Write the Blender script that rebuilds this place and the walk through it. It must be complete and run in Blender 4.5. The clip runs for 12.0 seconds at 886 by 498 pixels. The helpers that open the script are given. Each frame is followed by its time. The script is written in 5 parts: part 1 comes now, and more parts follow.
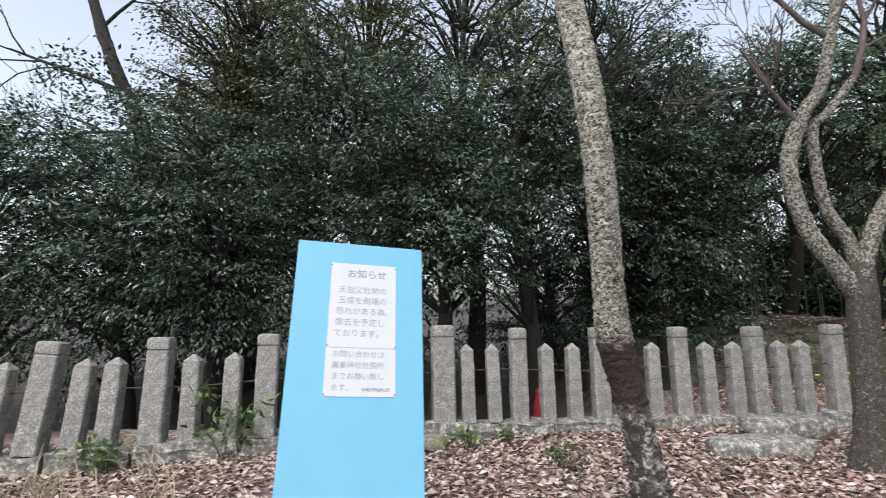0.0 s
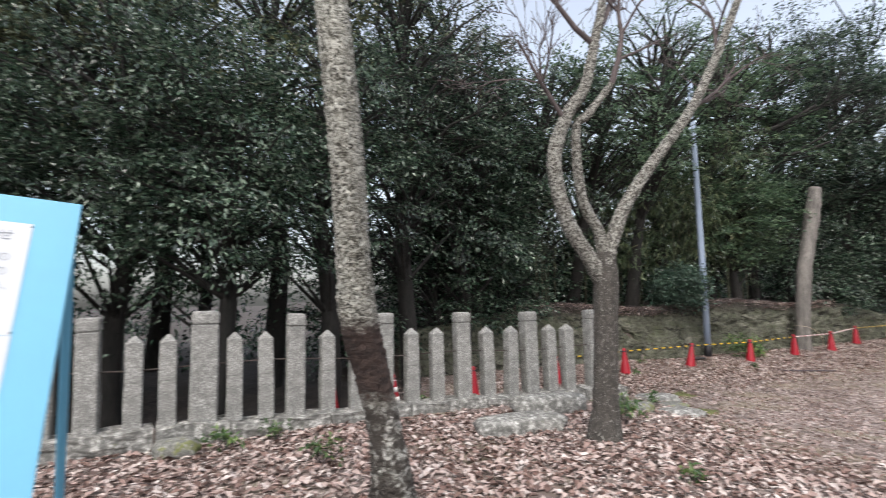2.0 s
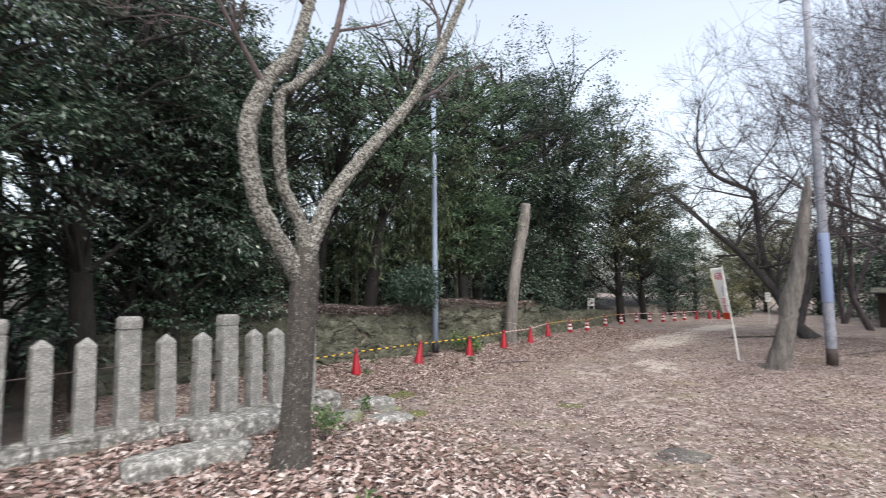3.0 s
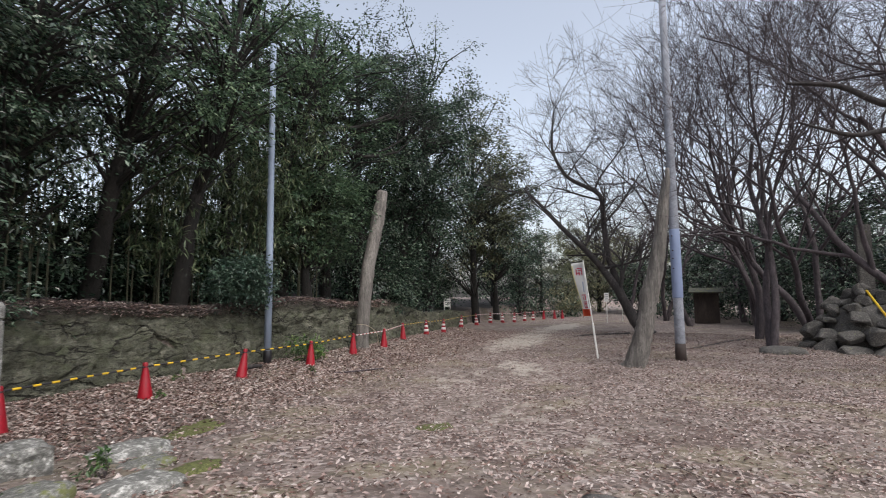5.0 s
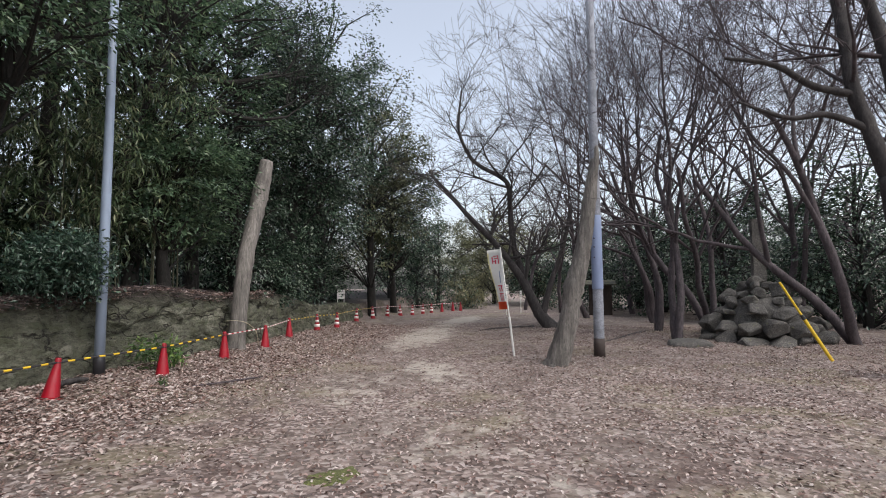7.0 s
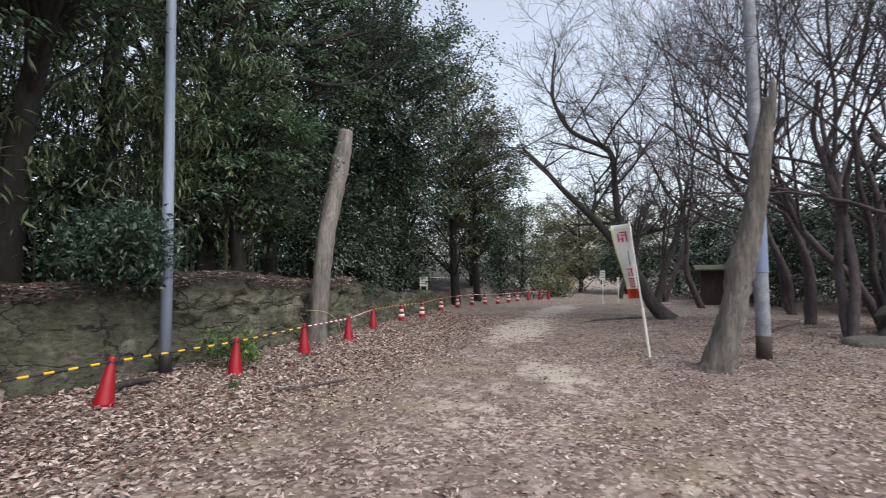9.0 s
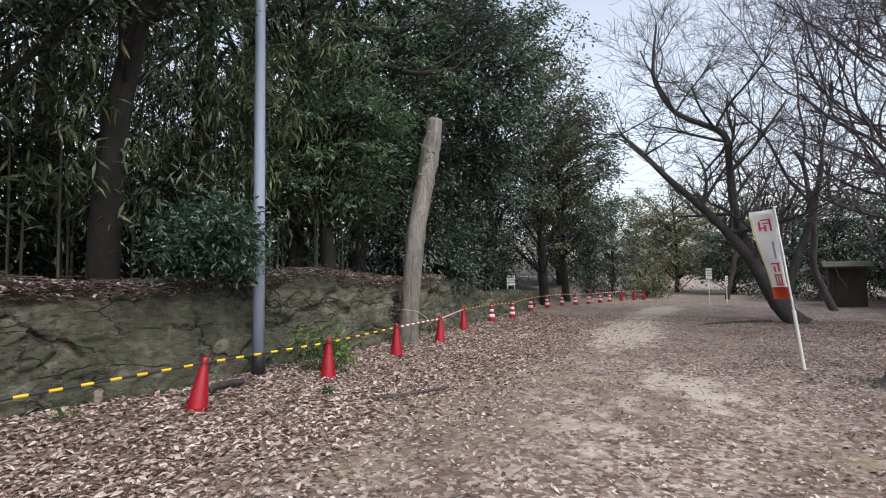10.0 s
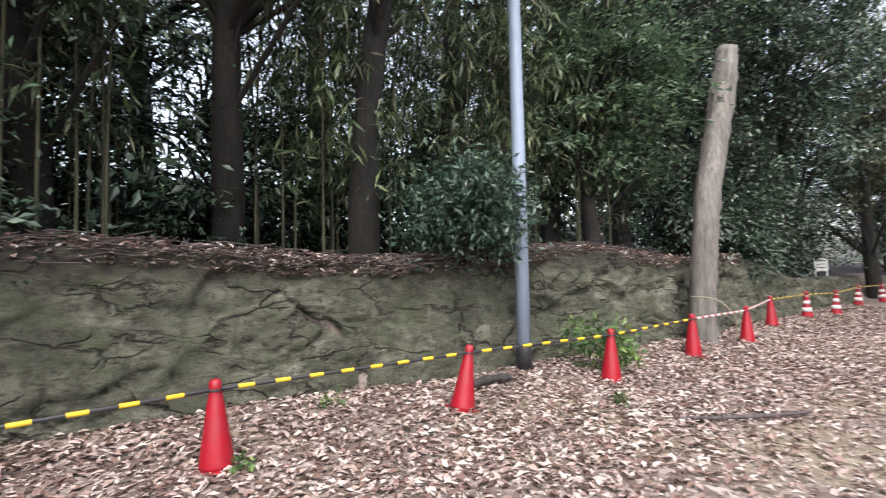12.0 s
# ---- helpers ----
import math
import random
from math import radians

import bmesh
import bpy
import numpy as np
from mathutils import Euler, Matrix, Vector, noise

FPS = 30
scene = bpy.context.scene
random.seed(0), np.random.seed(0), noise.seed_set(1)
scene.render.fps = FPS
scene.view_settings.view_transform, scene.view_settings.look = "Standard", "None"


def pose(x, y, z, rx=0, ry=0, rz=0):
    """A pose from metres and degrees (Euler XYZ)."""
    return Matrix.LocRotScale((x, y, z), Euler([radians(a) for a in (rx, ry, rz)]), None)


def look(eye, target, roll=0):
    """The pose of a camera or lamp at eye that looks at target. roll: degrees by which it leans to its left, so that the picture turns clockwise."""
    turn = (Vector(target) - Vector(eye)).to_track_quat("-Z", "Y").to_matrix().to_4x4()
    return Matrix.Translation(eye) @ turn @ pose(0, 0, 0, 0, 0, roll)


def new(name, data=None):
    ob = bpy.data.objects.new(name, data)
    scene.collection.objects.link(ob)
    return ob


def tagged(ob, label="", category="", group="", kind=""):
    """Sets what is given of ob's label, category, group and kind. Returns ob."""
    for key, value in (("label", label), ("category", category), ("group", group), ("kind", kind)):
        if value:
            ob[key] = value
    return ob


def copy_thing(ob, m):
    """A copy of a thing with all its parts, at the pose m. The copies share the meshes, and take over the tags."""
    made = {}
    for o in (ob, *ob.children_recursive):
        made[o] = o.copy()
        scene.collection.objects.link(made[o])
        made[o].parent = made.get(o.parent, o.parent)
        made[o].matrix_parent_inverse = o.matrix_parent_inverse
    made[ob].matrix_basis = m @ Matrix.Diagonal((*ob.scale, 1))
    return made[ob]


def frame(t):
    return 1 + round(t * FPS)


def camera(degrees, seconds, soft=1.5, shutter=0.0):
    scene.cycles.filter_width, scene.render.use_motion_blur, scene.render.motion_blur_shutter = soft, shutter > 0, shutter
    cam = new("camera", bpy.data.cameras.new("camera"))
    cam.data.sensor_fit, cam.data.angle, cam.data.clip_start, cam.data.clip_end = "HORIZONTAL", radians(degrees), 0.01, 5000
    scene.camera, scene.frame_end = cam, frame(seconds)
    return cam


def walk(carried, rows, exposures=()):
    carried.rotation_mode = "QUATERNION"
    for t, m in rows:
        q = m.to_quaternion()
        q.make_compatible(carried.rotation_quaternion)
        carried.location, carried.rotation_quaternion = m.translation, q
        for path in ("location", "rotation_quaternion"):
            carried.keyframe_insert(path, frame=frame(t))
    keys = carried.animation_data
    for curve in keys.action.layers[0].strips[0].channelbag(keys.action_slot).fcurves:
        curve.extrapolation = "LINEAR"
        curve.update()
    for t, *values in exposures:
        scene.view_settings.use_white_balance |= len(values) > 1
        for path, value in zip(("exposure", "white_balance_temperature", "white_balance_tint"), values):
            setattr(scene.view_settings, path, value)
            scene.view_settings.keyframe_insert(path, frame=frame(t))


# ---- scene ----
cam = camera(82.7, 12.0, soft=1.0, shutter=0.25)
METRES, EYE, TILT, LEAN, TURN = 12.9, 1.5, 0.0, 0.0, 0.6
ROWS = [
    (0.0, 0.0, 0.0, 0.0, 0.18, 7.07, 1.43),
    (0.5, 0.0217, -0.0004, -0.002, -3.83, 6.94, 1.56),
    (1.0, 0.027, 0.0051, -0.004, -5.15, 6.83, 1.43),
    (1.5, 0.0336, 0.0199, -0.0039, -7.23, 6.23, 1.32),
    (2.0, 0.0574, 0.0287, -0.0068, -18.47, 5.51, 1.12),
    (2.5, 0.0963, 0.0396, -0.0038, -31.49, 5.07, 0.94),
    (3.0, 0.1377, 0.0615, -0.0048, -45.37, 4.87, 0.54),
    (5.0, 0.3018, 0.1774, -0.0252, -61.77, 5.21, 0.65),
    (5.5, 0.3406, 0.1984, -0.025, -67.62, 5.15, 0.45),
    (6.0, 0.3809, 0.2217, -0.0265, -72.7, 4.86, 0.35),
    (6.5, 0.4175, 0.2491, -0.0276, -74.25, 4.37, 0.37),
    (8.5, 0.5854, 0.3601, -0.0334, -69.69, 2.92, 0.48),
    (9.0, 0.6152, 0.3962, -0.0355, -65.76, 2.92, 0.64),
    (9.5, 0.6437, 0.4337, -0.0393, -58.93, 3.07, 0.73),
    (10.0, 0.6711, 0.4691, -0.0406, -57.06, 3.02, 0.76),
    (10.5, 0.6942, 0.5076, -0.0411, -54.93, 2.79, 0.84),
    (11.0, 0.7144, 0.5464, -0.0469, -49.88, 2.81, 0.89),
    (11.5, 0.733, 0.5817, -0.0549, -41.5, 2.8, 1.17),
    (12.0, 0.743, 0.6097, -0.0598, -30.82, 2.62, 1.28),
]
walk(cam, [(t, pose(0, 0, EYE, TILT, LEAN, TURN) @ pose(METRES * x, METRES * y, METRES * z, 90 + pitch, roll, yaw)) for t, x, y, z, yaw, pitch, roll in ROWS],
     exposures=[(0.0, 0.18), (1.6, 0.18), (2.5, 0.44), (3.2, 0.36), (5.0, -0.12), (8.5, 0.03), (10.5, 0.22), (11.4, 0.6), (12.0, 0.9)])

# ---- sky and sun: overcast winter afternoon ----
SUN_ELEV, SUN_TURN = radians(56), radians(205)
world = bpy.data.worlds.new("overcast_sky")
scene.world = world
world.use_nodes = True
wn = world.node_tree.nodes
wl = world.node_tree.links
sky = wn.new("ShaderNodeTexSky")
sky.sky_type = "NISHITA"
sky.sun_disc = False
sky.sun_elevation, sky.sun_rotation = SUN_ELEV, SUN_TURN
sky.air_density, sky.dust_density, sky.ozone_density = 1.0, 4.0, 1.0
soften = wn.new("ShaderNodeHueSaturation")
soften.inputs["Saturation"].default_value = 0.5
soften.inputs["Value"].default_value = 2.0
wl.new(sky.outputs["Color"], soften.inputs["Color"])
wl.new(soften.outputs["Color"], wn["Background"].inputs["Color"])
wn["Background"].inputs["Strength"].default_value = 0.15

sun_data = bpy.data.lights.new("sun", "SUN")
sun_data.energy, sun_data.angle, sun_data.color = 0.6, radians(30), (1.0, 0.98, 0.95)
sun = new("sun", sun_data)
sun_dir = Vector((math.sin(SUN_TURN) * math.cos(SUN_ELEV), math.cos(SUN_TURN) * math.cos(SUN_ELEV), math.sin(SUN_ELEV)))
sun.matrix_world = look(sun_dir * 40, (0, 0, 0))


# ---- materials ----
def material(name, rough=0.8, metal=0.0):
    m = bpy.data.materials.new(name)
    m.use_nodes = True
    n, l = m.node_tree.nodes, m.node_tree.links
    b = n["Principled BSDF"]
    b.inputs["Roughness"].default_value = rough
    b.inputs["Metallic"].default_value = metal
    return m, n, l, b


def coords(n, l, scale=1.0, stretch=(1, 1, 1)):
    tc, mp = n.new("ShaderNodeTexCoord"), n.new("ShaderNodeMapping")
    mp.inputs["Scale"].default_value = [scale * s for s in stretch]
    l.new(tc.outputs["Object"], mp.inputs["Vector"])
    return mp.outputs["Vector"]


def noise_tex(n, l, vec, scale, detail=6, rough=0.6, distort=0.0):
    t = n.new("ShaderNodeTexNoise")
    t.inputs["Scale"].default_value, t.inputs["Detail"].default_value = scale, detail
    t.inputs["Roughness"].default_value, t.inputs["Distortion"].default_value = rough, distort
    l.new(vec, t.inputs["Vector"])
    return t.outputs["Fac"]


def ramp(n, l, fac, stops):
    r = n.new("ShaderNodeValToRGB")
    e = r.color_ramp.elements
    while len(e) < len(stops):
        e.new(0.5)
    for k, (p, c) in zip(e, stops):
        k.position, k.color = p, (*c, 1) if len(c) == 3 else c
    l.new(fac, r.inputs["Fac"])
    return r.outputs["Color"]


def mix(n, l, fac, a, b, mode="MIX"):
    x = n.new("ShaderNodeMix")
    x.data_type, x.blend_type = "RGBA", mode
    for sock, v in ((x.inputs[0], fac), (x.inputs[6], a), (x.inputs[7], b)):
        if isinstance(v, (int, float)):
            sock.default_value = v
        elif isinstance(v, tuple):
            sock.default_value = (*v, 1)
        else:
            l.new(v, sock)
    return x.outputs[2]


def grey(v):
    return (v, v, v)


def bump(n, l, b, height, strength=0.5, dist=0.01):
    k = n.new("ShaderNodeBump")
    k.inputs["Strength"].default_value, k.inputs["Distance"].default_value = strength, dist
    l.new(height, k.inputs["Height"])
    l.new(k.outputs["Normal"], b.inputs["Normal"])


def mat_ground():
    m, n, l, b = material("soil_with_leaf_crumbs", 0.95)
    v = coords(n, l)
    broad = noise_tex(n, l, v, 0.35, 4)
    mid = noise_tex(n, l, v, 2.2, 6, 0.65)
    fine = noise_tex(n, l, v, 38, 5, 0.7)
    earth_brown = ramp(n, l, mid, [(0.3, (0.1, 0.078, 0.064)), (0.5, (0.19, 0.155, 0.135)), (0.7, (0.32, 0.28, 0.25))])
    vor = n.new("ShaderNodeTexVoronoi")
    vor.inputs["Scale"].default_value = 17
    l.new(v, vor.inputs["Vector"])
    sep = n.new("ShaderNodeSeparateColor")
    l.new(vor.outputs["Color"], sep.inputs["Color"])
    crumbs = ramp(n, l, sep.outputs["Red"], [(0.0, (0.045, 0.029, 0.025)), (0.4, (0.15, 0.105, 0.092)), (0.75, (0.34, 0.265, 0.24)), (1.0, (0.58, 0.51, 0.48))])
    pick = ramp(n, l, broad, [(0.38, grey(0.15)), (0.6, grey(0.75))])
    col = mix(n, l, pick, earth_brown, crumbs)
    col = mix(n, l, ramp(n, l, fine, [(0.35, grey(0.0)), (0.75, grey(0.35))]), col, (0.06, 0.045, 0.035))
    tint = noise_tex(n, l, v, 0.55, 5, 0.6, 0.5)
    col = mix(n, l, ramp(n, l, tint, [(0.52, grey(0.0)), (0.64, grey(0.45))]), col, (0.2, 0.175, 0.1))
    col = mix(n, l, ramp(n, l, noise_tex(n, l, v, 0.9, 6, 0.65), [(0.36, grey(0.6)), (0.5, grey(0.0))]), col, (0.085, 0.055, 0.046))
    worn = n.new("ShaderNodeAttribute")
    worn.attribute_name = "worn"
    edge = n.new("ShaderNodeMath")
    edge.operation = "MULTIPLY_ADD"
    edge.inputs[1].default_value = 1.2
    l.new(mid, edge.inputs[0])
    l.new(worn.outputs["Fac"], edge.inputs[2])
    pale = ramp(n, l, fine, [(0.3, (0.3, 0.265, 0.225)), (0.7, (0.48, 0.44, 0.385))])
    col = mix(n, l, ramp(n, l, edge.outputs[0], [(0.82, grey(0.0)), (1.0, grey(0.85))]), col, pale)
    # near-black floor colour: humus brown with forest shade put in
    humus_shade = n.new("ShaderNodeAttribute")
    humus_shade.attribute_name = "humus_shade"
    humus_dark = ramp(n, l, mid, [(0.3, (0.016, 0.013, 0.011)), (0.7, (0.05, 0.039, 0.031))])
    col = mix(n, l, humus_shade.outputs["Fac"], col, humus_dark)
    l.new(col, b.inputs["Base Color"])
    h = mix(n, l, 0.5, fine, vor.outputs["Distance"])
    bump(n, l, b, h, 0.8, 0.02)
    return m


def mat_leaf(name, stops, rough=0.4, through_light=0.2, spec=0.5):
    m, n, l, b = material(name, rough)
    g = n.new("ShaderNodeNewGeometry")
    col = ramp(n, l, g.outputs["Random Per Island"], stops)
    v = coords(n, l)
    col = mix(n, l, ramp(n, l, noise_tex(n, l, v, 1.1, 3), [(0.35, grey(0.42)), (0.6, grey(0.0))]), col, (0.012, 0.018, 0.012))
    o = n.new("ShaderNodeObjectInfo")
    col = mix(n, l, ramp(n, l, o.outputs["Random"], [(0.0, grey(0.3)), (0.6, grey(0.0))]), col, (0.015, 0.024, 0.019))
    l.new(col, b.inputs["Base Color"])
    b.inputs["Specular IOR Level"].default_value = spec
    if through_light:
        t, s = n.new("ShaderNodeBsdfTranslucent"), n.new("ShaderNodeMixShader")
        l.new(col, t.inputs["Color"])
        s.inputs[0].default_value = through_light
        l.new(b.outputs[0], s.inputs[1])
        l.new(t.outputs[0], s.inputs[2])
        l.new(s.outputs[0], n["Material Output"].inputs["Surface"])
    return m


def mat_litter():
    m, n, l, b = material("fallen_leaf", 0.75)
    g = n.new("ShaderNodeNewGeometry")
    col = ramp(n, l, g.outputs["Random Per Island"], [(0.0, (0.05, 0.03, 0.026)), (0.28, (0.17, 0.1, 0.082)), (0.5, (0.33, 0.245, 0.22)), (0.8, (0.43, 0.355, 0.325)), (1.0, (0.55, 0.49, 0.46))])
    v = coords(n, l)
    col = mix(n, l, ramp(n, l, noise_tex(n, l, v, 30, 3), [(0.45, grey(0.0)), (0.75, grey(0.5))]), col, (0.14, 0.09, 0.06))
    l.new(col, b.inputs["Base Color"])
    return m


def mat_bark(name, dark, light, amount=0.5, scale=1.0, lichen=None, stretch=0.35):
    m, n, l, b = material(name, 0.9)
    v = coords(n, l, 1.0, (1, 1, stretch))
    rough = noise_tex(n, l, v, 22 * scale, 8, 0.7, 0.4)
    big = noise_tex(n, l, v, 5 * scale, 5, 0.6)
    col = ramp(n, l, rough, [(0.3, dark), (0.5, tuple((a + c) / 2 for a, c in zip(dark, light))), (0.68, light)])
    col = mix(n, l, ramp(n, l, big, [(0.4, grey(0.55)), (0.62, grey(0.0))]), col, tuple(c * 0.6 for c in dark))
    if lichen:
        w = coords(n, l, 1.0, (1, 1, 1))
        spots = noise_tex(n, l, w, 9 * scale, 9, 0.75, 0.6)
        col = mix(n, l, ramp(n, l, spots, [(0.62 - 0.25 * amount, grey(0.0)), (0.66 - 0.25 * amount, grey(0.9))]), col, ramp(n, l, rough, [(0.3, tuple(c * 0.55 for c in lichen)), (0.7, lichen)]))
    l.new(col, b.inputs["Base Color"])
    bump(n, l, b, rough, 1.0, 0.025)
    return m


def mat_lichen_trunk():
    """Lichen crust above, a bare red-brown band, patchy white lichen on dark bark below."""
    m, n, l, b = material("crusted_trunk_bark", 0.92)
    v = coords(n, l, 1.0, (1, 1, 1.4))
    w = coords(n, l)
    crust = noise_tex(n, l, v, 27, 9, 0.66, 1.6)
    mid = noise_tex(n, l, v, 12, 7, 0.7, 0.5)
    col = ramp(n, l, crust, [(0.41, (0.03, 0.027, 0.022)), (0.46, (0.2, 0.19, 0.155)), (0.51, (0.44, 0.43, 0.37)), (0.57, (0.72, 0.71, 0.64))])
    col = mix(n, l, ramp(n, l, mid, [(0.4, grey(0.5)), (0.5, grey(0.0))]), col, (0.09, 0.085, 0.06))
    brown = ramp(n, l, mid, [(0.35, (0.028, 0.018, 0.015)), (0.65, (0.085, 0.054, 0.044))])
    low = ramp(n, l, noise_tex(n, l, w, 11, 8, 0.7, 0.6), [(0.47, (0.06, 0.05, 0.042)), (0.53, (0.16, 0.15, 0.13)), (0.58, (0.52, 0.51, 0.47))])
    sep = n.new("ShaderNodeSeparateXYZ")
    l.new(w, sep.inputs[0])
    z = n.new("ShaderNodeMath")
    z.operation = "MULTIPLY_ADD"
    z.inputs[1].default_value = 0.35
    l.new(mid, z.inputs[0])
    l.new(sep.outputs["Z"], z.inputs[2])
    scaled = n.new("ShaderNodeMath")
    scaled.operation = "MULTIPLY"
    scaled.inputs[1].default_value = 0.25
    l.new(z.outputs[0], scaled.inputs[0])
    is_brown = ramp(n, l, scaled.outputs[0], [(0.21, grey(0.0)), (0.225, grey(1.0)), (0.345, grey(1.0)), (0.37, grey(0.0))])
    is_low = ramp(n, l, scaled.outputs[0], [(0.2, grey(1.0)), (0.23, grey(0.0))])
    col = mix(n, l, is_brown, col, brown)
    col = mix(n, l, is_low, col, low)
    l.new(col, b.inputs["Base Color"])
    bump(n, l, b, crust, 1.0, 0.05)
    return m


def mat_stone(name, a, c, speck=60, moss=0.0, scale=1.0):
    m, n, l, b = material(name, 0.9)
    v = coords(n, l)
    fine = noise_tex(n, l, v, speck, 4, 0.8)
    big = noise_tex(n, l, v, 3.2 * scale, 6, 0.65)
    col = ramp(n, l, fine, [(0.35, tuple(x * 0.45 for x in a)), (0.5, a), (0.66, c)])
    col = mix(n, l, ramp(n, l, big, [(0.42, grey(0.55)), (0.6, grey(0.0))]), col, tuple(x * 0.42 for x in a))
    if moss:
        col = mix(n, l, ramp(n, l, noise_tex(n, l, v, 6, 6, 0.7), [(0.66 - moss * 0.3, grey(0.0)), (0.72 - moss * 0.3, grey(0.85))]), col, (0.13, 0.14, 0.035))
    l.new(col, b.inputs["Base Color"])
    bump(n, l, b, fine, 0.6, 0.008)
    return m


def mat_paint(name, col, rough=0.5, wear=0.15, metal=0.0, scale=8):
    m, n, l, b = material(name, rough, metal)
    v = coords(n, l)
    a = noise_tex(n, l, v, scale, 6, 0.65)
    f = noise_tex(n, l, v, scale * 9, 4, 0.6)
    c = mix(n, l, ramp(n, l, a, [(0.4, grey(0.0)), (0.75, grey(wear * 2))]), col, tuple(x * 0.55 + 0.04 for x in col))
    c = mix(n, l, ramp(n, l, f, [(0.6, grey(0.0)), (0.8, grey(wear))]), c, tuple(min(1, x * 1.15 + 0.05) for x in col))
    l.new(c, b.inputs["Base Color"])
    bump(n, l, b, f, 0.15, 0.003)
    return m


def mat_cliff():
    m, n, l, b = material("weathered_sandstone_bank", 0.95)
    v = coords(n, l, 1.0, (1, 1, 2.0))
    big = noise_tex(n, l, v, 1.7, 9, 0.72, 0.6)
    mid = noise_tex(n, l, v, 7, 9, 0.75, 0.4)
    fine = noise_tex(n, l, v, 22, 7, 0.8)
    warp = n.new("ShaderNodeTexNoise")
    warp.inputs["Scale"].default_value, warp.inputs["Detail"].default_value = 1.8, 7
    l.new(v, warp.inputs["Vector"])
    bent = n.new("ShaderNodeVectorMath")
    bent.operation = "MULTIPLY_ADD"
    bent.inputs[1].default_value = (0.9, 0.9, 0.9)
    l.new(warp.outputs["Color"], bent.inputs[0])
    l.new(v, bent.inputs[2])
    cell = n.new("ShaderNodeTexVoronoi")
    cell.feature = "DISTANCE_TO_EDGE"
    cell.inputs["Scale"].default_value = 1.05
    l.new(bent.outputs[0], cell.inputs["Vector"])
    crack = ramp(n, l, cell.outputs["Distance"], [(0.0, grey(1.0)), (0.015, grey(0.85)), (0.04, grey(0.0))])
    broken = ramp(n, l, noise_tex(n, l, v, 1.3, 4, 0.6), [(0.42, grey(0.0)), (0.56, grey(1.0))])
    crack = mix(n, l, broken, grey(0.0), crack)
    drip = noise_tex(n, l, coords(n, l, 1.0, (2.2, 2.2, 0.25)), 1.6, 6, 0.65)
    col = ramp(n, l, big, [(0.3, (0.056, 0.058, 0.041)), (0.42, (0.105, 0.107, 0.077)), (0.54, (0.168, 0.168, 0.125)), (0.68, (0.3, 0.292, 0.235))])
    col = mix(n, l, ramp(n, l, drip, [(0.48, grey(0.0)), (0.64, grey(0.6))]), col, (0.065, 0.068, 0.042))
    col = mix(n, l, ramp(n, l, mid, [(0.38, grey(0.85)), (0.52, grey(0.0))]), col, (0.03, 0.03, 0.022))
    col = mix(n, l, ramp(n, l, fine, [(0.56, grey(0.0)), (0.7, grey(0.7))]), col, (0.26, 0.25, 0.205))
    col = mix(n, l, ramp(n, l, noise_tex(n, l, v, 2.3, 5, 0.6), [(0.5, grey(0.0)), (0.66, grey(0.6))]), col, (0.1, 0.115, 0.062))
    # darker brown towards the top of the bank, edge broken by noise
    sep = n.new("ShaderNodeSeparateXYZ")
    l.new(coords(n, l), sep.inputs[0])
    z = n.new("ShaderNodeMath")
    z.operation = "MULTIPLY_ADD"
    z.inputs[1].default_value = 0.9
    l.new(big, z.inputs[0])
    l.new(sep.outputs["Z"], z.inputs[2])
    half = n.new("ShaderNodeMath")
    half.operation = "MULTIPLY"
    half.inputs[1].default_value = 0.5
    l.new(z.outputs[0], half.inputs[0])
    earth_brown = ramp(n, l, mid, [(0.35, (0.02, 0.017, 0.013)), (0.65, (0.06, 0.05, 0.038))])
    col = mix(n, l, ramp(n, l, half.outputs[0], [(0.56, grey(0.0)), (0.64, grey(0.85))]), col, earth_brown)
    col = mix(n, l, crack, col, (0.018, 0.016, 0.012))
    l.new(col, b.inputs["Base Color"])
    h = mix(n, l, crack, mix(n, l, 0.35, mid, fine), grey(0.0))
    bump(n, l, b, h, 1.0, 0.14)
    return m


GROUND = mat_ground()
LITTER = mat_litter()
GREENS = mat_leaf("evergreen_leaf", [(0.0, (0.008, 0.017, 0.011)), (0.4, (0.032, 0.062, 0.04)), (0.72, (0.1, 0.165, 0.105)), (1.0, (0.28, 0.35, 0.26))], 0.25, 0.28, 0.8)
OLIVE = mat_leaf("olive_leaf", [(0.0, (0.03, 0.042, 0.02)), (0.5, (0.095, 0.11, 0.048)), (1.0, (0.22, 0.225, 0.11))], 0.4, 0.18)
PALE_LEAF = mat_leaf("pale_olive_leaf", [(0.0, (0.1, 0.105, 0.05)), (0.5, (0.2, 0.2, 0.095)), (1.0, (0.34, 0.32, 0.18))], 0.5, 0.3)
BAMBOO_LEAF = mat_leaf("bamboo_leaf", [(0.0, (0.014, 0.028, 0.014)), (0.45, (0.075, 0.118, 0.052)), (0.82, (0.2, 0.26, 0.13)), (1.0, (0.34, 0.34, 0.2))], 0.35, 0.28)
SHRUB_LEAF = mat_leaf("shrub_leaf", [(0.0, (0.04, 0.09, 0.03)), (0.6, (0.09, 0.17, 0.05)), (1.0, (0.22, 0.31, 0.09))], 0.4, 0.25)
SHRUB_DARK = mat_leaf("bush_leaf", [(0.0, (0.02, 0.05, 0.033)), (0.6, (0.055, 0.11, 0.075)), (1.0, (0.15, 0.23, 0.16))], 0.3, 0.1)
